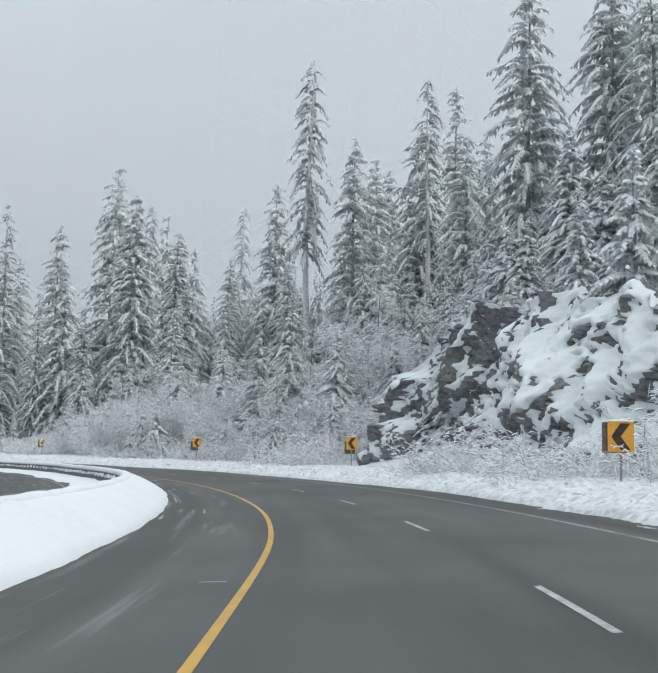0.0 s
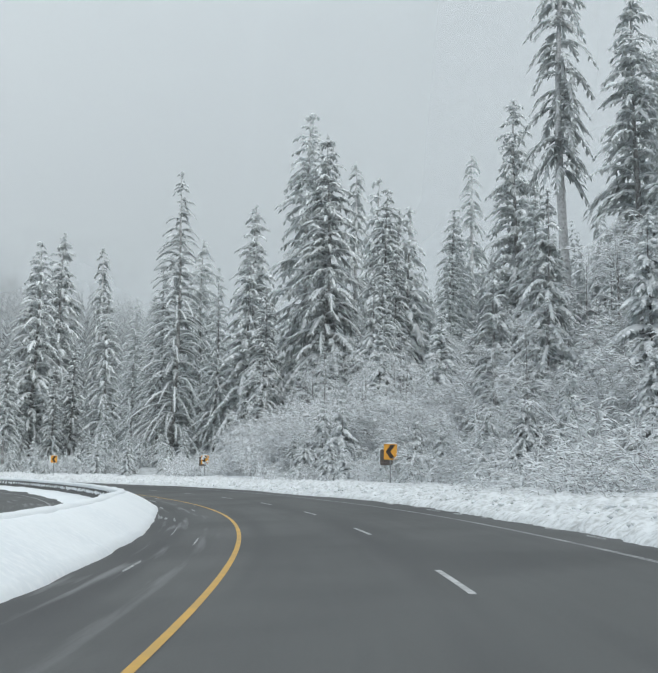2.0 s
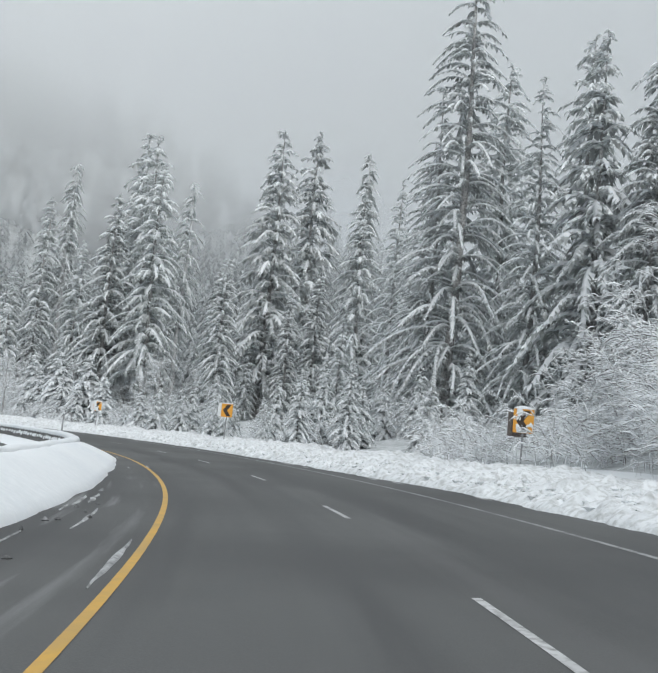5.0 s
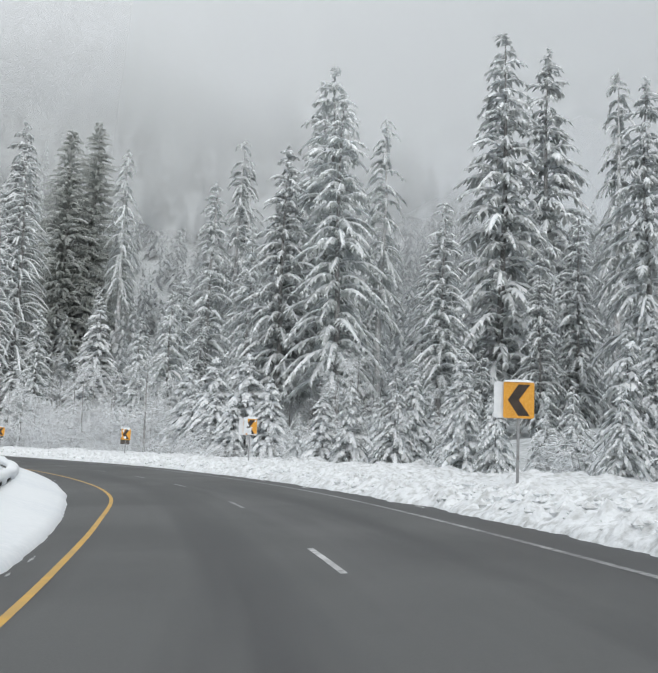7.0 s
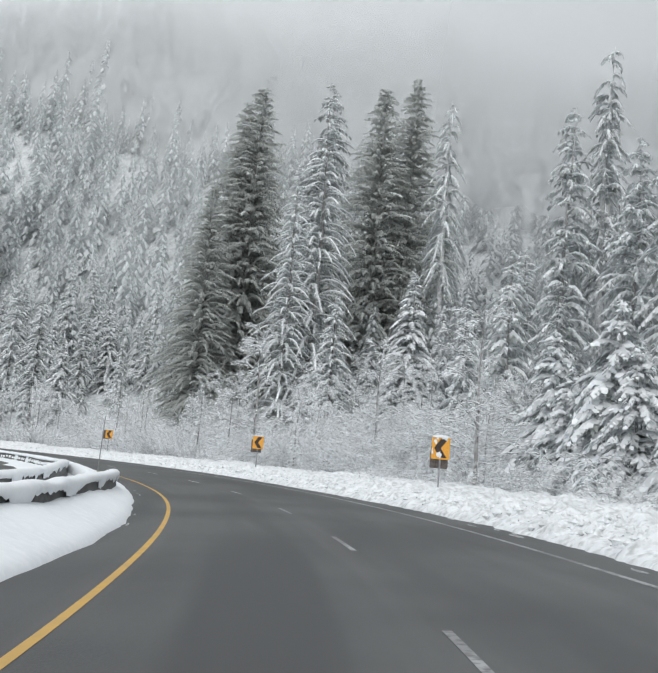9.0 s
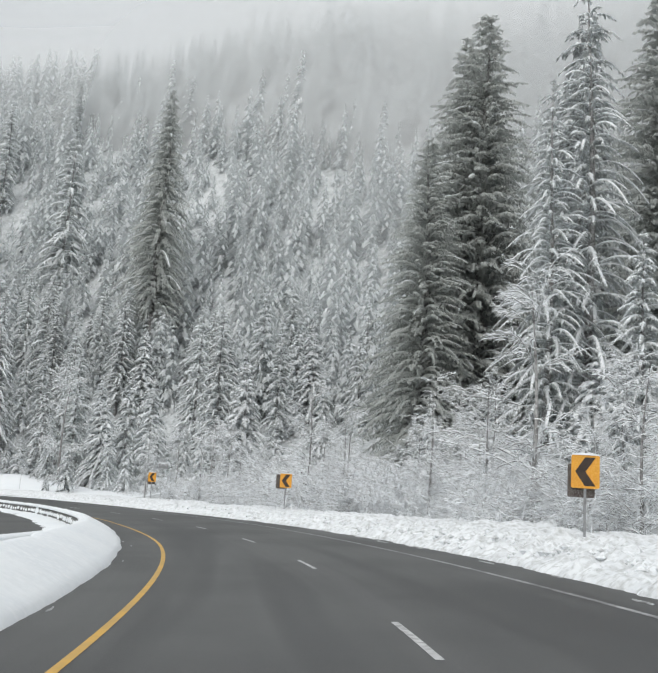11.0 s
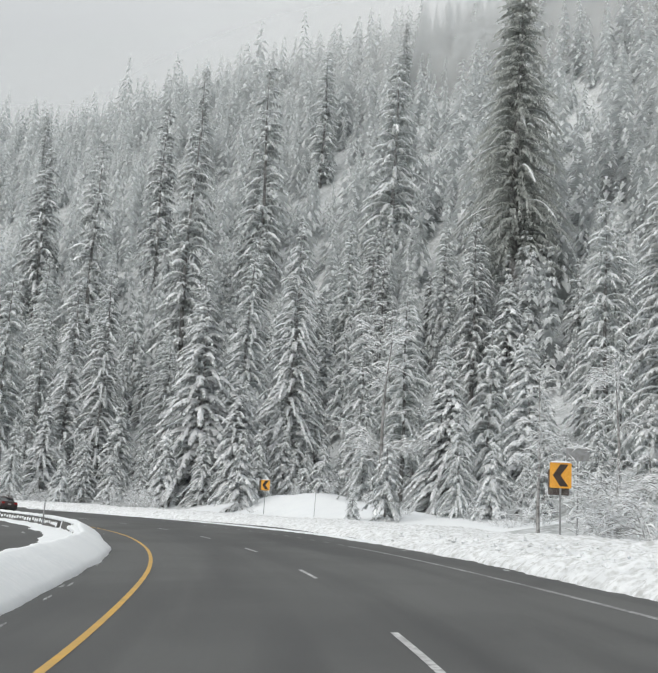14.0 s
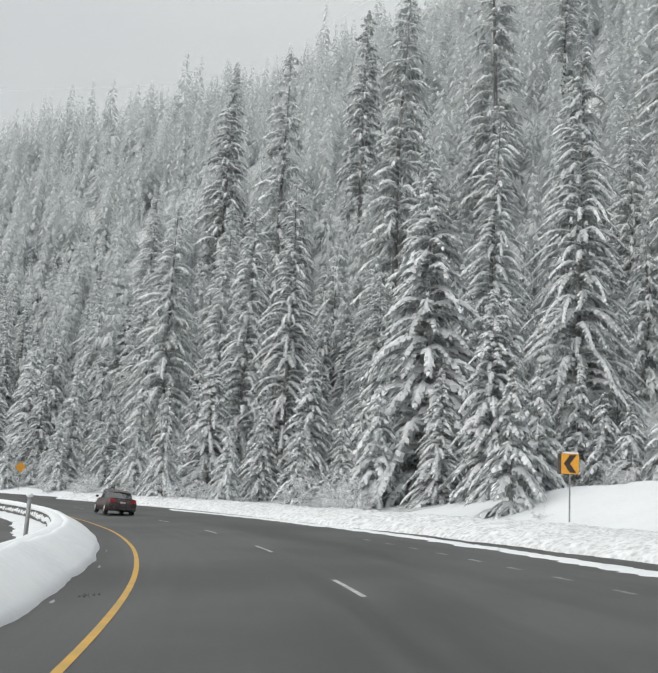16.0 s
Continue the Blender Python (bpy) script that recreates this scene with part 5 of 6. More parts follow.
# ---------- brush ----------
def shrub(seed, name, label, stems, height, reach, twigs, width, trunk=0.0):
    """Fine, nearly level twigs fanning from arching stems (or from a trunk), each under a thin ridge of snow."""
    r = random.Random(seed)
    wood, snow = Sprays(), Sprays()

    def twig(b, t, sag, w, cover, bare=1.0):
        b, t = np.array(b), np.array(t)
        m = b * 0.45 + t * 0.55 + (0, 0, sag)
        side = np.array((-(t - b)[1], (t - b)[0], 0.0))
        side = side / (np.linalg.norm(side) + 1e-6) * w
        if r.random() < bare:
            i = len(wood.v)
            wood.v += [b - (0, 0, w), m - side * 0.4 - (0, 0, 2.2 * w), t - (0, 0, w), m + side * 0.4 - (0, 0, 0.8 * w)]
            wood.f += [(i, i + 1, i + 2, i + 3)]
        if r.random() < cover:
            i, g = len(snow.v), r.uniform(0.9, 1.5)
            snow.v += [b, m - side * g - (0, 0, 0.7 * w), t, m + side * g - (0, 0, 0.7 * w), m + (0, 0, w * 1.2)]
            snow.f += [(i, i + 1, i + 4), (i + 1, i + 2, i + 4), (i + 2, i + 3, i + 4), (i + 3, i, i + 4)]

    def fan(p, az, ln):
        """A level side branch with a few finer ones leaving it."""
        q = p + np.array((math.cos(az) * ln, math.sin(az) * ln, ln * r.uniform(-0.5, 0.5)))
        twig(p, q, ln * r.uniform(0.04, 0.22), width * r.uniform(0.7, 1.2), 0.97, 0.6)
        for _ in range(r.choice((1, 2, 3, 4))):
            o = p + (q - p) * r.uniform(0.25, 0.85) + (0, 0, 0.06 * ln)
            a3, l3 = az + r.choice((-1, 1)) * r.uniform(0.35, 0.9), ln * r.uniform(0.3, 0.6)
            twig(o, o + np.array((math.cos(a3) * l3, math.sin(a3) * l3, l3 * r.uniform(-0.65, 0.45))), 0.14 * l3, width * r.uniform(0.5, 0.9), 0.97, 0.35)
    for k in range(stems):
        az = r.uniform(0, 6.283)
        L = r.uniform(0.55, 1.1)
        dx, dy = math.cos(az), math.sin(az)
        if trunk:
            u = r.uniform(0.12, 0.97)
            ox = oy = 0.0
            foot, rise, span = height * u, height * r.uniform(0.02, 0.2), reach * L * (1.05 - u) ** 0.6
        else:
            ox, oy = r.uniform(-0.5, 0.5) * reach, r.uniform(-0.5, 0.5) * reach
            foot, rise, span = -0.08, height * L * r.uniform(0.7, 1.0), reach * L * 0.75
        bend = r.uniform(0.55, 1.0)

        def at(q):
            return np.array((ox + dx * span * q ** 1.3, oy + dy * span * q ** 1.3, foot + rise * (1.8 * q - bend * q * q)))
        for q in range(4):
            twig(at(q / 4), at((q + 1.08) / 4), 0.015 * rise, width * (1.5 - 0.22 * q), 0.7 if q == 0 else 0.95)
        for _ in range(twigs):
            q = r.uniform(0.12, 1.0)
            fan(at(q), az + r.choice((-1, 1)) * r.uniform(0.3, 1.3), r.uniform(0.14, 0.38) * reach * (1.2 - 0.5 * q))
    bush = thing(name, label, "bush" if not trunk else "tree", "brush along the road" if not trunk else "bare trees")
    if trunk:
        part("trunk", trunk_mesh("trunk", height, trunk, r, M_BARK, lean=r.uniform(-0.08, 0.08)), bush)
    tagged(part("branch_tangle", mesh_of("branch_tangle", wood.v, wood.f, M_TWIG), bush), kind="stuff")
    tagged(part("twig_snow", mesh_of("twig_snow", snow.v, snow.f, M_BOUGH_SNOW, True), bush, "snow lying along the twigs"), kind="stuff")
    return bush


PROTO["brush"] = [(shrub(301 + i, "shrub", "bare roadside shrub loaded with fresh snow", 17, 2.0, 1.6, 10, 0.0145), 2.0) for i in range(5)]
PROTO["thicket"] = [(shrub(341 + i, "thicket_bush", "wide bushy thicket white with fine snow-laden twigs", 46, 5.0, 3.2, 17, 0.019), 5.0) for i in range(4)]
PROTO["alder"] = [(shrub(321 + i, "bare_tree", "slender leafless tree with snow along every twig", 26, 6.0, 2.4, 8, 0.014, trunk=0.075), 6.0) for i in range(4)]
# dark-stemmed trees that stand out singly: x, y, height of the top above the road
for i, (x, y, top) in enumerate([(-169.9, 187.7, 13.8), (-144.3, 186.3, 10.0), (-125.1, 181.0, 10.2), (-203.8, 183.3, 12.0), (-268.5, 159.9, 18.7)]):
    a, d = to_polar(x, y)
    place("alder", x, y, top - ground_z(a, d), i, 70 * i)
    TAKEN.append((x, y, 2.0))

BRUSH = [
    # angles, distances, how many, kind, heights
    (4, 26, 10.5, 13.5, 38, "brush", 1.2, 2.8),
    (3, 17, 10.6, 14.0, 16, "brush", 1.4, 3.0),
    (19.8, 25.0, 14.7, 17.5, 14, "brush", 1.8, 3.6),
    (21, 50, 12.0, 17.0, 46, "brush", 1.5, 3.2),
    (24, 62, 16.0, 27.0, 14, "brush", 2.2, 4.2),
    (24, 47, 18.0, 32.0, 40, "alder", 5.0, 10.5),
    (20, 47, 14.5, 27.0, 46, "thicket", 2.6, 6.5),
    (32, 44, 18.0, 27.0, 18, "thicket", 4.0, 6.5),
    (50, 84, 11.5, 15.0, 26, "brush", 1.0, 2.2),
    (80, 113, 15.0, 33.0, 60, "thicket", 2.2, 5.5),
    (70, 100, 12.0, 26.0, 45, "brush", 1.4, 3.0),
    (72, 104, 18.0, 34.0, 36, "alder", 4.5, 9.0),
    (76, 104, 32.0, 58.0, 44, "alder", 5.0, 10.0),
    (98, 112.5, 13.0, 26.0, 45, "brush", 1.6, 3.4),
    (98, 115, 17.0, 34.0, 26, "alder", 4.0, 9.0),
    (134, 165, 12.5, 20.0, 24, "brush", 1.4, 3.2),
    (119, 131, 25.0, 34.0, 22, "brush", 1.0, 2.4),
    (119, 132, 19.0, 27.0, 9, "brush", 0.35, 0.8),
]
rng = random.Random(8)
SIGN_AT = [(6.1, 11.3), (19.5, 13.6), (30.1, 12.1), (45.1, 13.8), (56.1, 10.0), (66.7, 10.3), (76.6, 11.5), (86.9, 11.4), (99.6, 11.9), (111.4, 14.3), (128.7, 19.5)]
for a0, a1, d0, d1, count, kind, lo, hi in BRUSH:
    made = tries = 0
    while made < count and tries < 3000:
        tries += 1
        a, d = rng.uniform(a0, a1), rng.uniform(d0, d1)
        if d < lerp_table(SNOW_R, a) + 2.0 or (kind == "thicket" and 33 < a < 39 and d < 17.5) or any(-15 < (a - p) * 3.0 < 1.2 and d < q + 0.9 for p, q in SIGN_AT):
            continue
        x, y = polar(a, d)
        if any((x - p) ** 2 + (y - q) ** 2 < 1.0 for p, q, g in TAKEN):
            continue
        place(kind, x, y, rng.uniform(lo, hi), rng.randrange(9), rng.uniform(0, 360))
        TAKEN.append((x, y, 1.0))
        made += 1


# ---------- road signs ----------
def rounded_plate(w, h, r, t, mat, name):
    bm = bmesh.new()
    pts = []
    for cx, cz, s in ((w / 2 - r, h / 2 - r, 0), (-w / 2 + r, h / 2 - r, 90), (-w / 2 + r, -h / 2 + r, 180), (w / 2 - r, -h / 2 + r, 270)):
        for k in range(4):
            q = radians(s + 30 * k)
            pts.append(bm.verts.new((cx + r * math.cos(q), 0, cz + r * math.sin(q))))
    face = bm.faces.new(pts)
    ext = bmesh.ops.extrude_face_region(bm, geom=[face])
    bmesh.ops.translate(bm, vec=(0, t, 0), verts=[v for v in ext["geom"] if isinstance(v, bmesh.types.BMVert)])
    bmesh.ops.recalc_face_normals(bm, faces=bm.faces[:])
    return bm_mesh(name, bm, mat)


def chevron_mesh(w, h):
    """A bent bar pointing to the left of whoever reads the sign."""
    x0, x1, x2 = -0.36 * w, 0.02 * w, 0.36 * w
    z = 0.43 * h
    pts = [(x0, 0), (x1 - 0.04 * w, z), (x2, z), (x1 - 0.02 * w, 0), (x2, -z), (x1 - 0.04 * w, -z)]
    v = [(x, -0.004, zz) for x, zz in pts] + [(x, 0.0, zz) for x, zz in pts]
    f = [(0, 1, 2, 3), (0, 3, 4, 5)] + [(k, (k + 1) % 6, 6 + (k + 1) % 6, 6 + k) for k in range(6)]
    return mesh_of("chevron", v, f, M_CHEVRON)


SIGN_W, SIGN_H = 0.76, 0.91


def snow_lump(name, w, depth, h, seed):
    """A rounded ridge of snow to sit on an edge, with its foot at z = 0."""
    r = random.Random(seed)
    n, m = 9, 7
    v = []
    for i in range(n):
        u = i / (n - 1)
        e = math.sin(math.pi * min(max(u, 0.04), 0.96)) ** 0.4
        for j in range(m):
            q = math.pi * j / (m - 1)
            v.append(((u - 0.5) * w, -math.cos(q) * depth / 2 * e, math.sin(q) * h * e * r.uniform(0.85, 1.15)))
    f = [(i * m + j, (i + 1) * m + j, (i + 1) * m + j + 1, i * m + j + 1) for i in range(n - 1) for j in range(m - 1)]
    f += [tuple(i * m for i in range(n)) + tuple(i * m + m - 1 for i in range(n - 1, -1, -1))]
    return mesh_of(name, v, f, M_SNOW, True)


PLATE_MESH = rounded_plate(SIGN_W, SIGN_H, 0.05, 0.006, M_SIGN, "plate")
BACK_MESH = rounded_plate(SIGN_W, SIGN_H, 0.05, 0.006, M_PLATE, "rear_plate")
SNOWED_BACK = rounded_plate(SIGN_W, SIGN_H, 0.05, 0.02, M_SNOW, "rear_plate")
CHEVRON = chevron_mesh(SIGN_W, SIGN_H)


def plaster(share, seed):
    """A ragged crust of blown snow over part of a plate."""
    n = 22
    v, f, thick = [], [], []
    for i in range(n + 1):
        for j in range(n + 1):
            u, w = i / n - 0.5, j / n - 0.5
            k = 0.9 * share - 0.55 + 0.9 * noise.noise((u * 3 + seed, w * 3, 1)) + 0.35 * noise.noise((u * 9, w * 9 + seed, 4)) - 0.35 * u
            thick.append(k)
            v.append((u * SIGN_W * 0.98, -0.002 - max(0.0, min(0.05, 0.12 * k)), w * SIGN_H * 0.98))
    for i in range(n):
        for j in range(n):
            q = (i * (n + 1) + j, (i + 1) * (n + 1) + j, (i + 1) * (n + 1) + j + 1, i * (n + 1) + j + 1)
            if max(thick[c] for c in q) > 0:
                f.append(q)
    patches = []
    for q in f:
        touching = [p for p in patches if any(c in p[0] for c in q)]
        for p in touching:
            patches.remove(p)
        patches.append((set(q).union(*[p[0] for p in touching]), [q] + [o for p in touching for o in p[1]]))
    meshes = []
    for corners, quads in patches:
        if len(quads) > 5:
            used = sorted(corners)
            place_of = {c: k for k, c in enumerate(used)}
            meshes.append(mesh_of("stuck_snow", [v[c] for c in used], [tuple(place_of[c] for c in q) for q in quads], M_SNOW, True))
    return meshes


def chevron_sign(a, d, top, state="", snow=0.0, rear=(-0.17, -0.05), turn=12, rear_mesh=None):
    x, y = polar(a, d)
    g = ground_z(a, d)
    tx, ty = polar(a - 17, 2.0)
    face = math.degrees(math.atan2(ty - y, tx - x)) + 90
    label = "black and yellow chevron sign on post" + (state and ", " + state)
    s = thing("chevron_sign", label, "road sign", "chevron signs round the bend", at=pose(x, y, g, 0, 0, face))
    h = top - g
    part("post", bm_mesh("post", box_bm(-0.035, 0.035, 0.012, 0.075, -0.6, h - 0.05, 0.006), M_STEEL), s, "galvanised square post")
    p = part("plate", PLATE_MESH, s, "yellow reflective plate")
    p.location = (0, 0, h - SIGN_H / 2)
    c = part("chevron", CHEVRON, p, "black chevron")
    c.location = (0, -0.003, 0)
    b = part("rear_plate", rear_mesh or BACK_MESH, s, "back of the other direction's plate, white with snow" if rear_mesh else "dull metal back of the plate for the other direction")
    b.matrix_local = pose(rear[0], 0.10, h - SIGN_H / 2 + rear[1], 0, 0, turn)
    lump = part("snow_cap", snow_lump("snow_cap", SIGN_W * 0.96, 0.12, 0.07 + snow * 0.12, int(a)), s, "snow lying on the top edge")
    lump.location = (0, 0.02, h - 0.005)
    if snow:
        for crust in plaster(snow, a):
            q = part("stuck_snow", crust, s, "wet snow stuck to the plate")
            q.location = (0, -0.004, h - SIGN_H / 2)
    return s


chevron_sign(6.05, 11.30, 2.75, rear=(-0.17, -0.03))
chevron_sign(19.52, 13.62, 3.13, rear=(-0.12, -0.30))
chevron_sign(30.09, 12.14, 3.31, rear=(-0.22, -0.33))
chevron_sign(45.06, 13.75, 3.28, "partly snowed over", 0.35, rear=(-0.20, -0.15))
chevron_sign(56.05, 10.04, 3.38, rear=(-0.24, 0.00), rear_mesh=SNOWED_BACK)
chevron_sign(66.65, 10.27, 3.30, "plastered with wet snow", 0.52, rear=(-0.25, 0.00), rear_mesh=SNOWED_BACK)
chevron_sign(76.58, 11.49, 3.03, "partly snowed over", 0.3, rear=(-0.04, -0.38))
chevron_sign(86.86, 11.39, 3.18, rear=(-0.10, -0.25))
chevron_sign(99.58, 11.95, 3.32, rear=(-0.26, -0.08))
chevron_sign(111.40, 14.25, 3.65, rear=(-0.06, -0.25))
chevron_sign(128.72, 19.50, 4.14, rear=(-0.18, -0.03))


def blank_sign(a, d, top):
    """Two small plates seen from behind on one post."""
    x, y = polar(a, d)
    g = ground_z(a, d)
    tx, ty = polar(a - 17, 2.0)
    s = thing("sign_back", "pair of grey metal sign backs on one post", "road sign", at=pose(x, y, g, 0, 0, math.degrees(math.atan2(ty - y, tx - x)) + 90))
    h = top - g
    part("post", bm_mesh("post", box_bm(-0.03, 0.03, 0.01, 0.06, -0.5, h - 0.02, 0.005), M_STEEL), s)
    small = rounded_plate(0.50, 0.55, 0.04, 0.006, M_STEEL, "plate")
    for k in (-0.26, 0.26):
        p = part("plate", small, s)
        p.location = (k, 0, h - 0.30)
    lump = part("snow_cap", snow_lump("snow_cap", 1.0, 0.12, 0.10, 4), s)
    lump.location = (0, 0.02, h - 0.03)


blank_sign(113.8, 18.8, 4.9)


def diamond_sign(a, d, top):
    x, y = polar(a, d)
    g = ground_z(a, d)
    tx, ty = polar(a - 22, 2.0)
    s = thing("warning_sign", "yellow diamond warning sign in the roadside snow", "road sign", at=pose(x, y, g, 0, 0, math.degrees(math.atan2(ty - y, tx - x)) + 90))
    h = top - g
    part("post", bm_mesh("post", box_bm(-0.03, 0.03, 0.01, 0.06, -0.3, h - 0.3, 0.005), M_STEEL), s)
    p = part("plate", rounded_plate(0.90, 0.90, 0.05, 0.006, M_SIGN, "plate"), s, "yellow diamond plate")
    p.matrix_local = pose(0, 0, h - 0.5, 0, 45, 0)


diamond_sign(156.4, 13.7, 4.0)


def marker_post(a, d, height, label, radius=0.03, base=None, lean=2.0):
    x, y = polar(a, d)
    g = (bank(d) if d < 8 else ground_z(a, d)) if base is None else base
    s = thing("marker_post", label, "post", "marker posts", at=pose(x, y, g, lean, lean * 0.5, a))
    bm = bmesh.new()
    bmesh.ops.create_cone(bm, cap_ends=True, segments=10, radius1=radius, radius2=radius * 0.85, depth=height + 0.3, matrix=Matrix.Translation((0, 0, height / 2 - 0.15)))
    part("shaft", bm_mesh("shaft", bm, M_STEEL, True), s)
    bm = bmesh.new()
    bmesh.ops.create_uvsphere(bm, u_segments=10, v_segments=6, radius=radius * 1.5, matrix=Matrix.Translation((0, 0, height)) @ Matrix.Diagonal((1, 1, 0.7, 1)))
    part("snow_knob", bm_mesh("snow_knob", bm, M_SNOW, True), s, "little cap of snow")


marker_post(77.1, -2.25, 2.9, "thin grey snow marker pole on the median", 0.022)
marker_post(53.1, -1.95, 1.9, "snow-plastered post behind the barrier", 0.05)
marker_post(123.2, -2.4, 1.45, "short grey post at the gap in the barrier", 0.055, lean=0.5)
marker_post(125.6, 19.55, 2.5, "thin steel stake in the roadside snow", 0.022)
marker_post(141.3, 12.6, 1.4, "thin steel stake in the roadside snow", 0.03)


# ---------- car on the road ----------
def sedan(a, d):
    x, y = polar(a, d)
    car = thing("car", "dark red sedan with snow-dusted boot driving away", "car", at=pose(x, y, bank(d) + 0.0, 0, math.degrees(math.atan(-0.05)) * -1, a))
    # x outwards, y forwards
    sec = [(-2.25, 0.42, 0.88, 0.80), (-2.15, 0.30, 0.97, 0.86), (-1.6, 0.24, 0.99, 0.91), (-0.9, 0.22, 0.96, 0.92), (0.9, 0.22, 0.94, 0.90), (1.7, 0.26, 0.84, 0.86), (2.2, 0.34, 0.66, 0.74), (2.3, 0.42, 0.60, 0.66)]
    v, f = [], []
    for yy, lo, hi, half in sec:
        mid = lo + (hi - lo) * 0.55
        v += [(-half * 0.93, yy, lo), (-half, yy, mid), (-half * 0.9, yy, hi), (0, yy, hi + 0.03), (half * 0.9, yy, hi), (half, yy, mid), (half * 0.93, yy, lo)]
    m = 7
    f = [(i * m + j, i * m + (j + 1) % m, (i + 1) * m + (j + 1) % m, (i + 1) * m + j) for i in range(len(sec) - 1) for j in range(m)]
    f += [tuple(range(m - 1, -1, -1)), tuple((len(sec) - 1) * m + j for j in range(m))]
    body = part("body", mesh_of("body", v, f, M_CAR, True), car, "dark red painted body")
    sec = [(-1.95, 0.95, 0.76, 0.97), (-1.15, 0.95, 0.82, 1.30), (-0.45, 0.95, 0.84, 1.44), (0.25, 0.94, 0.84, 1.43), (1.15, 0.92, 0.82, 0.94)]
    v = []
    for yy, lo, half, hi in sec:
        v += [(-half, yy, lo), (-half * 0.80, yy, hi), (0, yy, hi + 0.02), (half * 0.80, yy, hi), (half, yy, lo)]
    f = [(i * 5 + j, i * 5 + j + 1, (i + 1) * 5 + j + 1, (i + 1) * 5 + j) for i in range(len(sec) - 1) for j in range(4)]
    part("cabin_glass", mesh_of("cabin_glass", v, f, M_GLASS, True), car, "dark glazed cabin")
    v = []
    for yy, half, hi in ((-1.12, 0.655, 1.325), (-0.45, 0.67, 1.46), (0.3, 0.67, 1.45)):
        v += [(-half, yy, hi), (0, yy, hi + 0.035), (half, yy, hi)]
    part("roof", mesh_of("roof", v, [(0, 1, 4, 3), (1, 2, 5, 4), (3, 4, 7, 6), (4, 5, 8, 7)], M_CAR, True), car)
    for sx in (-1, 1):
        part("tail_lamp", bm_mesh("tail_lamp", box_bm(sx * 0.62 - 0.15, sx * 0.62 + 0.15, -2.29, -2.16, 0.76, 0.91, 0.02), M_LAMP), car, "red tail lamp")
        part("mirror", bm_mesh("mirror", box_bm(sx * 0.98 - 0.09, sx * 0.98 + 0.09, 0.62, 0.74, 0.95, 1.08, 0.03), M_CAR), car)
        for yy in (-1.35, 1.4):
            bm = bmesh.new()
            bmesh.ops.create_cone(bm, cap_ends=True, segments=24, radius1=0.33, radius2=0.33, depth=0.21, matrix=pose(sx * 0.78, yy, 0.33, 0, 90, 0))
            bmesh.ops.bevel(bm, geom=[e for e in bm.edges if len(e.link_faces) == 2 and e.calc_face_angle(0) > 1], offset=0.03, segments=2, affect="EDGES")
            tyre = part("wheel", bm_mesh("wheel", bm, M_TYRE), car, "black tyre")
            bm = bmesh.new()
            bmesh.ops.create_cone(bm, cap_ends=True, segments=20, radius1=0.20, radius2=0.17, depth=0.03, matrix=pose(sx * 0.89, yy, 0.33, 0, sx * 90, 0))
            part("rim", bm_mesh("rim", bm, M_RIM), tyre, "alloy rim")
    part("bumper", bm_mesh("bumper", box_bm(-0.80, 0.80, -2.34, -2.12, 0.30, 0.56, 0.05), M_TYRE), car, "dark rear bumper")
    part("number_plate", bm_mesh("number_plate", box_bm(-0.16, 0.16, -2.30, -2.27, 0.70, 0.80, 0.004), M_PLATEBAR), car, "pale plain plate")
    part("boot_lid", bm_mesh("boot_lid", box_bm(-0.72, 0.72, -2.22, -1.85, 0.955, 0.99, 0.015), M_CAR), car)


sedan(136.6, 2.8)


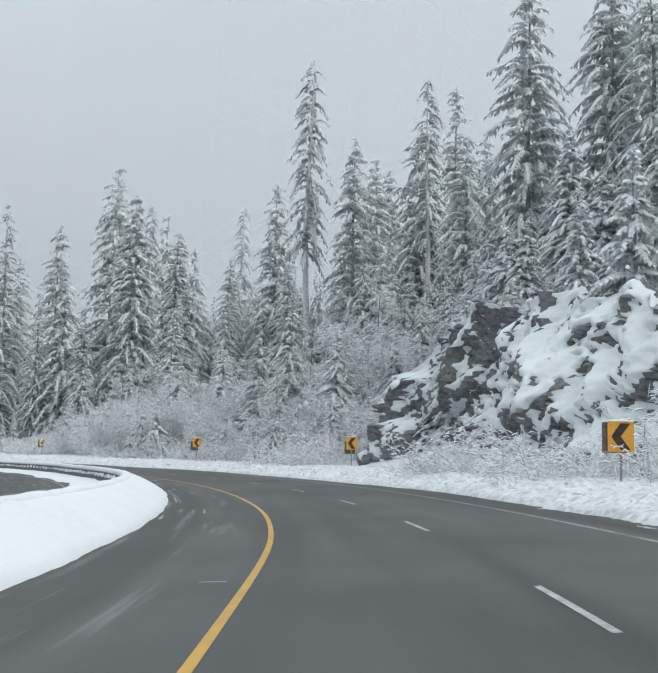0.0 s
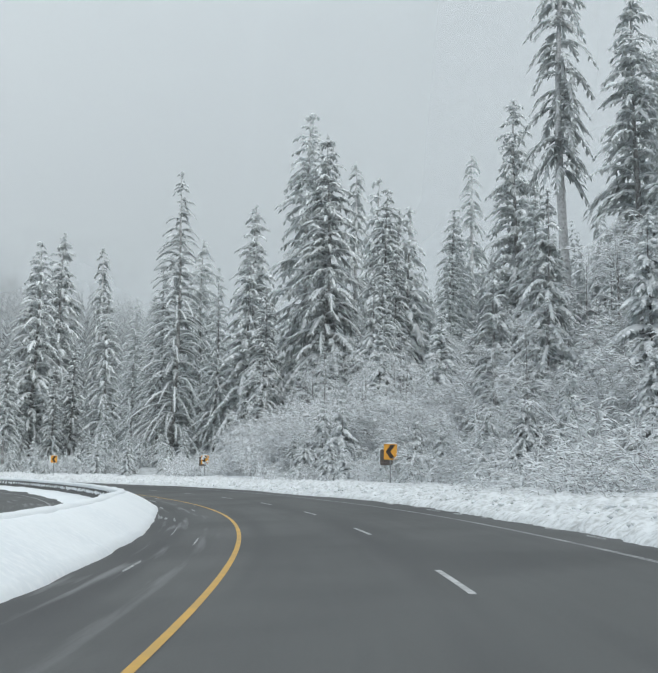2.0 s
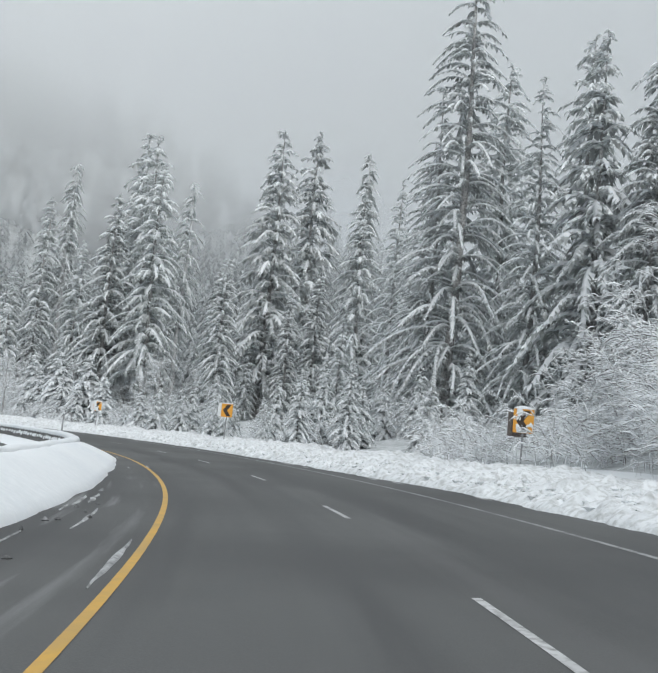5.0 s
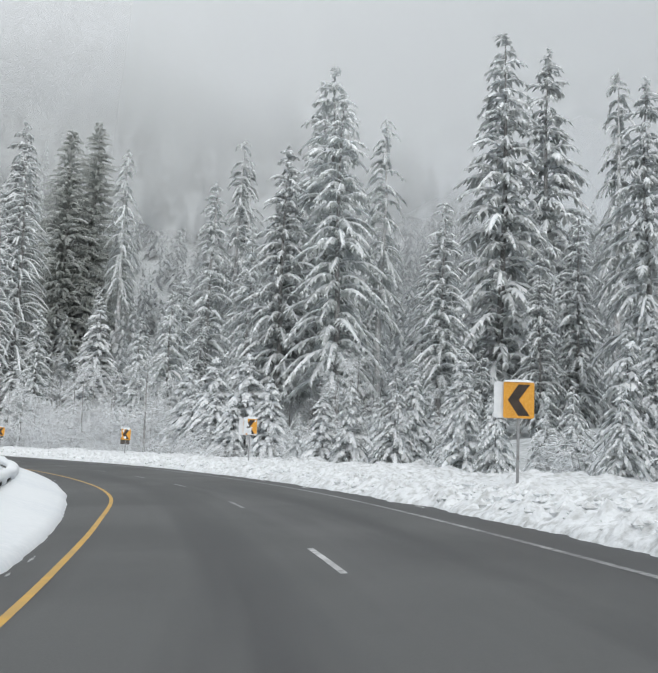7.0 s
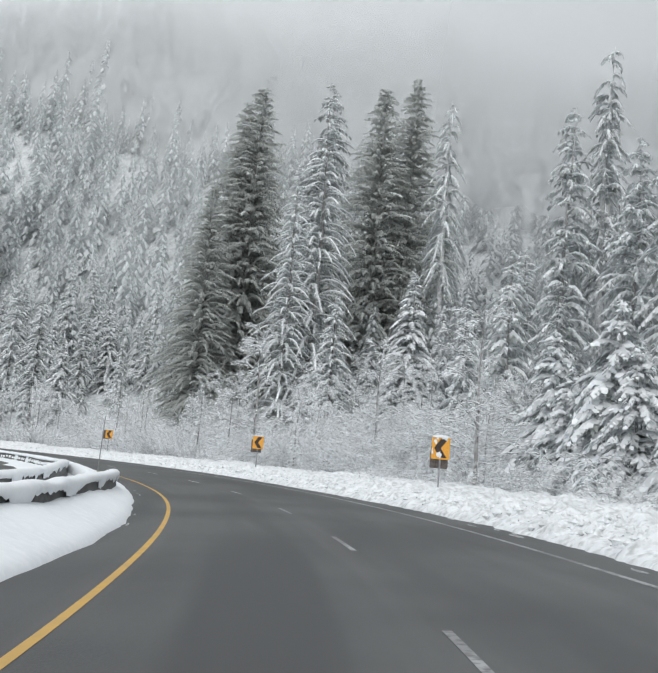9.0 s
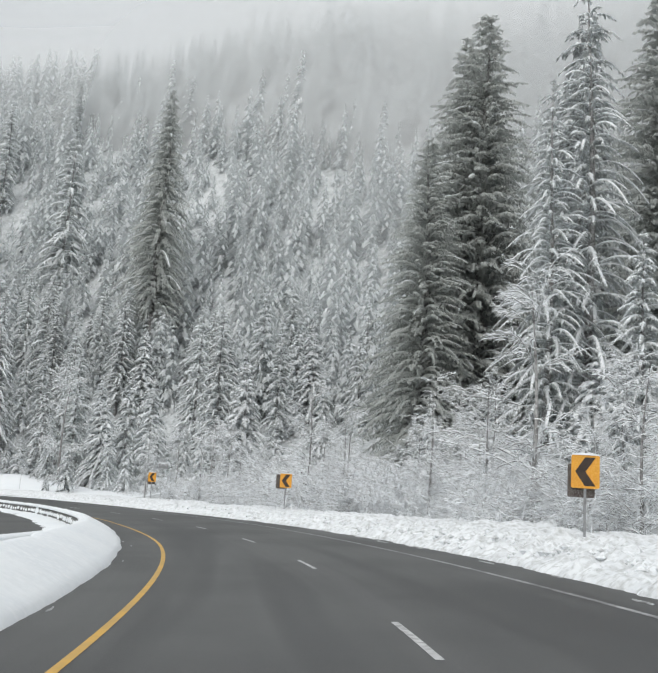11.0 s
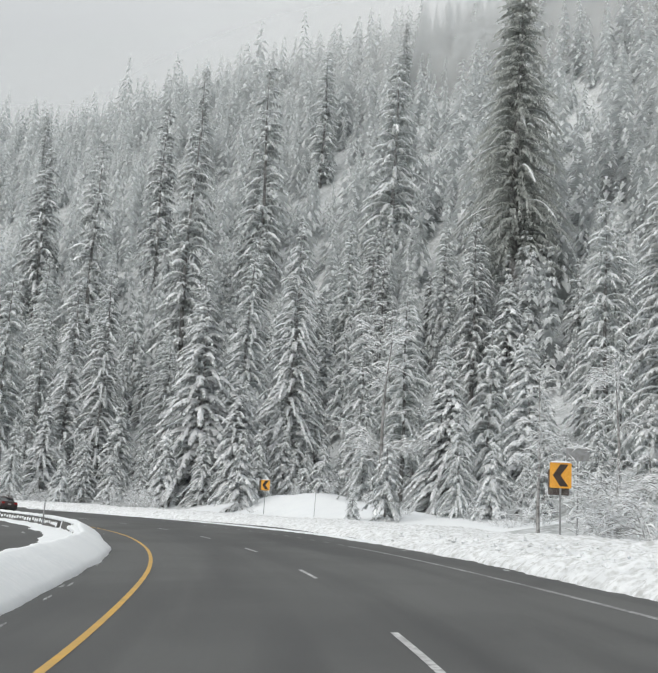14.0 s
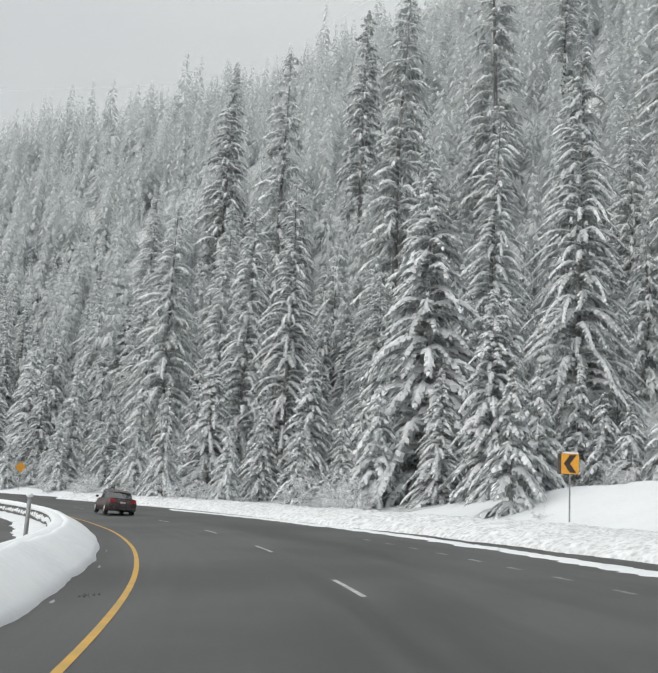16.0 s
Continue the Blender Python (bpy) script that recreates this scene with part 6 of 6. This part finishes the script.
# ---------- slush and streaks of snow on the shoulders ----------
def build_slush():
    r = random.Random(12)
    v, f = [], []

    def patch(a, d, length, width, thick=0.022):
        n = 9
        i = len(v)
        for k in range(n):
            u = k / (n - 1)
            w = width * math.sin(math.pi * min(max(u, 0.03), 0.97)) ** 0.6 * r.uniform(0.55, 1.2)
            aa = a + math.degrees(length * (u - 0.5) / R)
            dd = d + 0.15 * width * r.uniform(-1, 1)
            for s, up in ((-1, 0.003), (0, thick), (1, 0.003)):
                q = dd + s * w / 2
                v.append((*polar(aa, q), bank(q) + up))
        for k in range(n - 1):
            for s in range(2):
                f.append((i + k * 3 + s, i + k * 3 + s + 1, i + (k + 1) * 3 + s + 1, i + (k + 1) * 3 + s))
    for _ in range(34):
        a = r.uniform(-2, 46)
        e = lerp_table(SNOW_L, a)
        t = r.random() ** 2.2
        patch(a, e + 0.12 + 1.7 * t, r.uniform(0.5, 2.6) * (2 if r.random() < 0.2 else 1), r.uniform(0.04, 0.15))
    for _ in range(30):
        a = r.uniform(48, 140)
        patch(a, lerp_table(SNOW_L, a) + r.uniform(0.05, 0.3), r.uniform(0.3, 0.9), r.uniform(0.03, 0.08))
    for _ in range(70):
        a = r.uniform(0, 112)
        patch(a, lerp_table(SNOW_R, a) - r.uniform(0.05, 0.4), r.uniform(0.3, 1.2), r.uniform(0.06, 0.18))
    for _ in range(40):
        a = r.uniform(-2, 140)
        patch(a, lerp_table(YELLOW, a) - r.uniform(4.5, 12), r.uniform(1.0, 5.0), r.uniform(0.1, 0.4))
    tagged(new("slush", mesh_of("slush", v, f, M_SLUSH, True)), "smears of slush and packed snow on the asphalt", "slush", kind="stuff")
    v, f = [], []
    for k in range(66):
        a = 112 + k * 0.42
        patch(a, lerp_table([(112, 9.75), (119, 10.2), (126, 10.1), (132, 9.6), (140, 9.0)], a) + r.uniform(-0.05, 0.05), r.uniform(2.0, 2.8), r.uniform(0.55, 0.85), 0.06)
    tagged(new("snow_ridge", mesh_of("snow_ridge", v, f, M_SNOW, True)), "thin white ridge of snow left by the plough on the asphalt", "snow", kind="stuff")


build_slush()


# ---------- trees that found no place ----------
for kind in PROTO:
    for ob, _ in PROTO[kind]:
        if ob not in USED:
            for child in list(ob.children):
                bpy.data.objects.remove(child)
            bpy.data.objects.remove(ob)
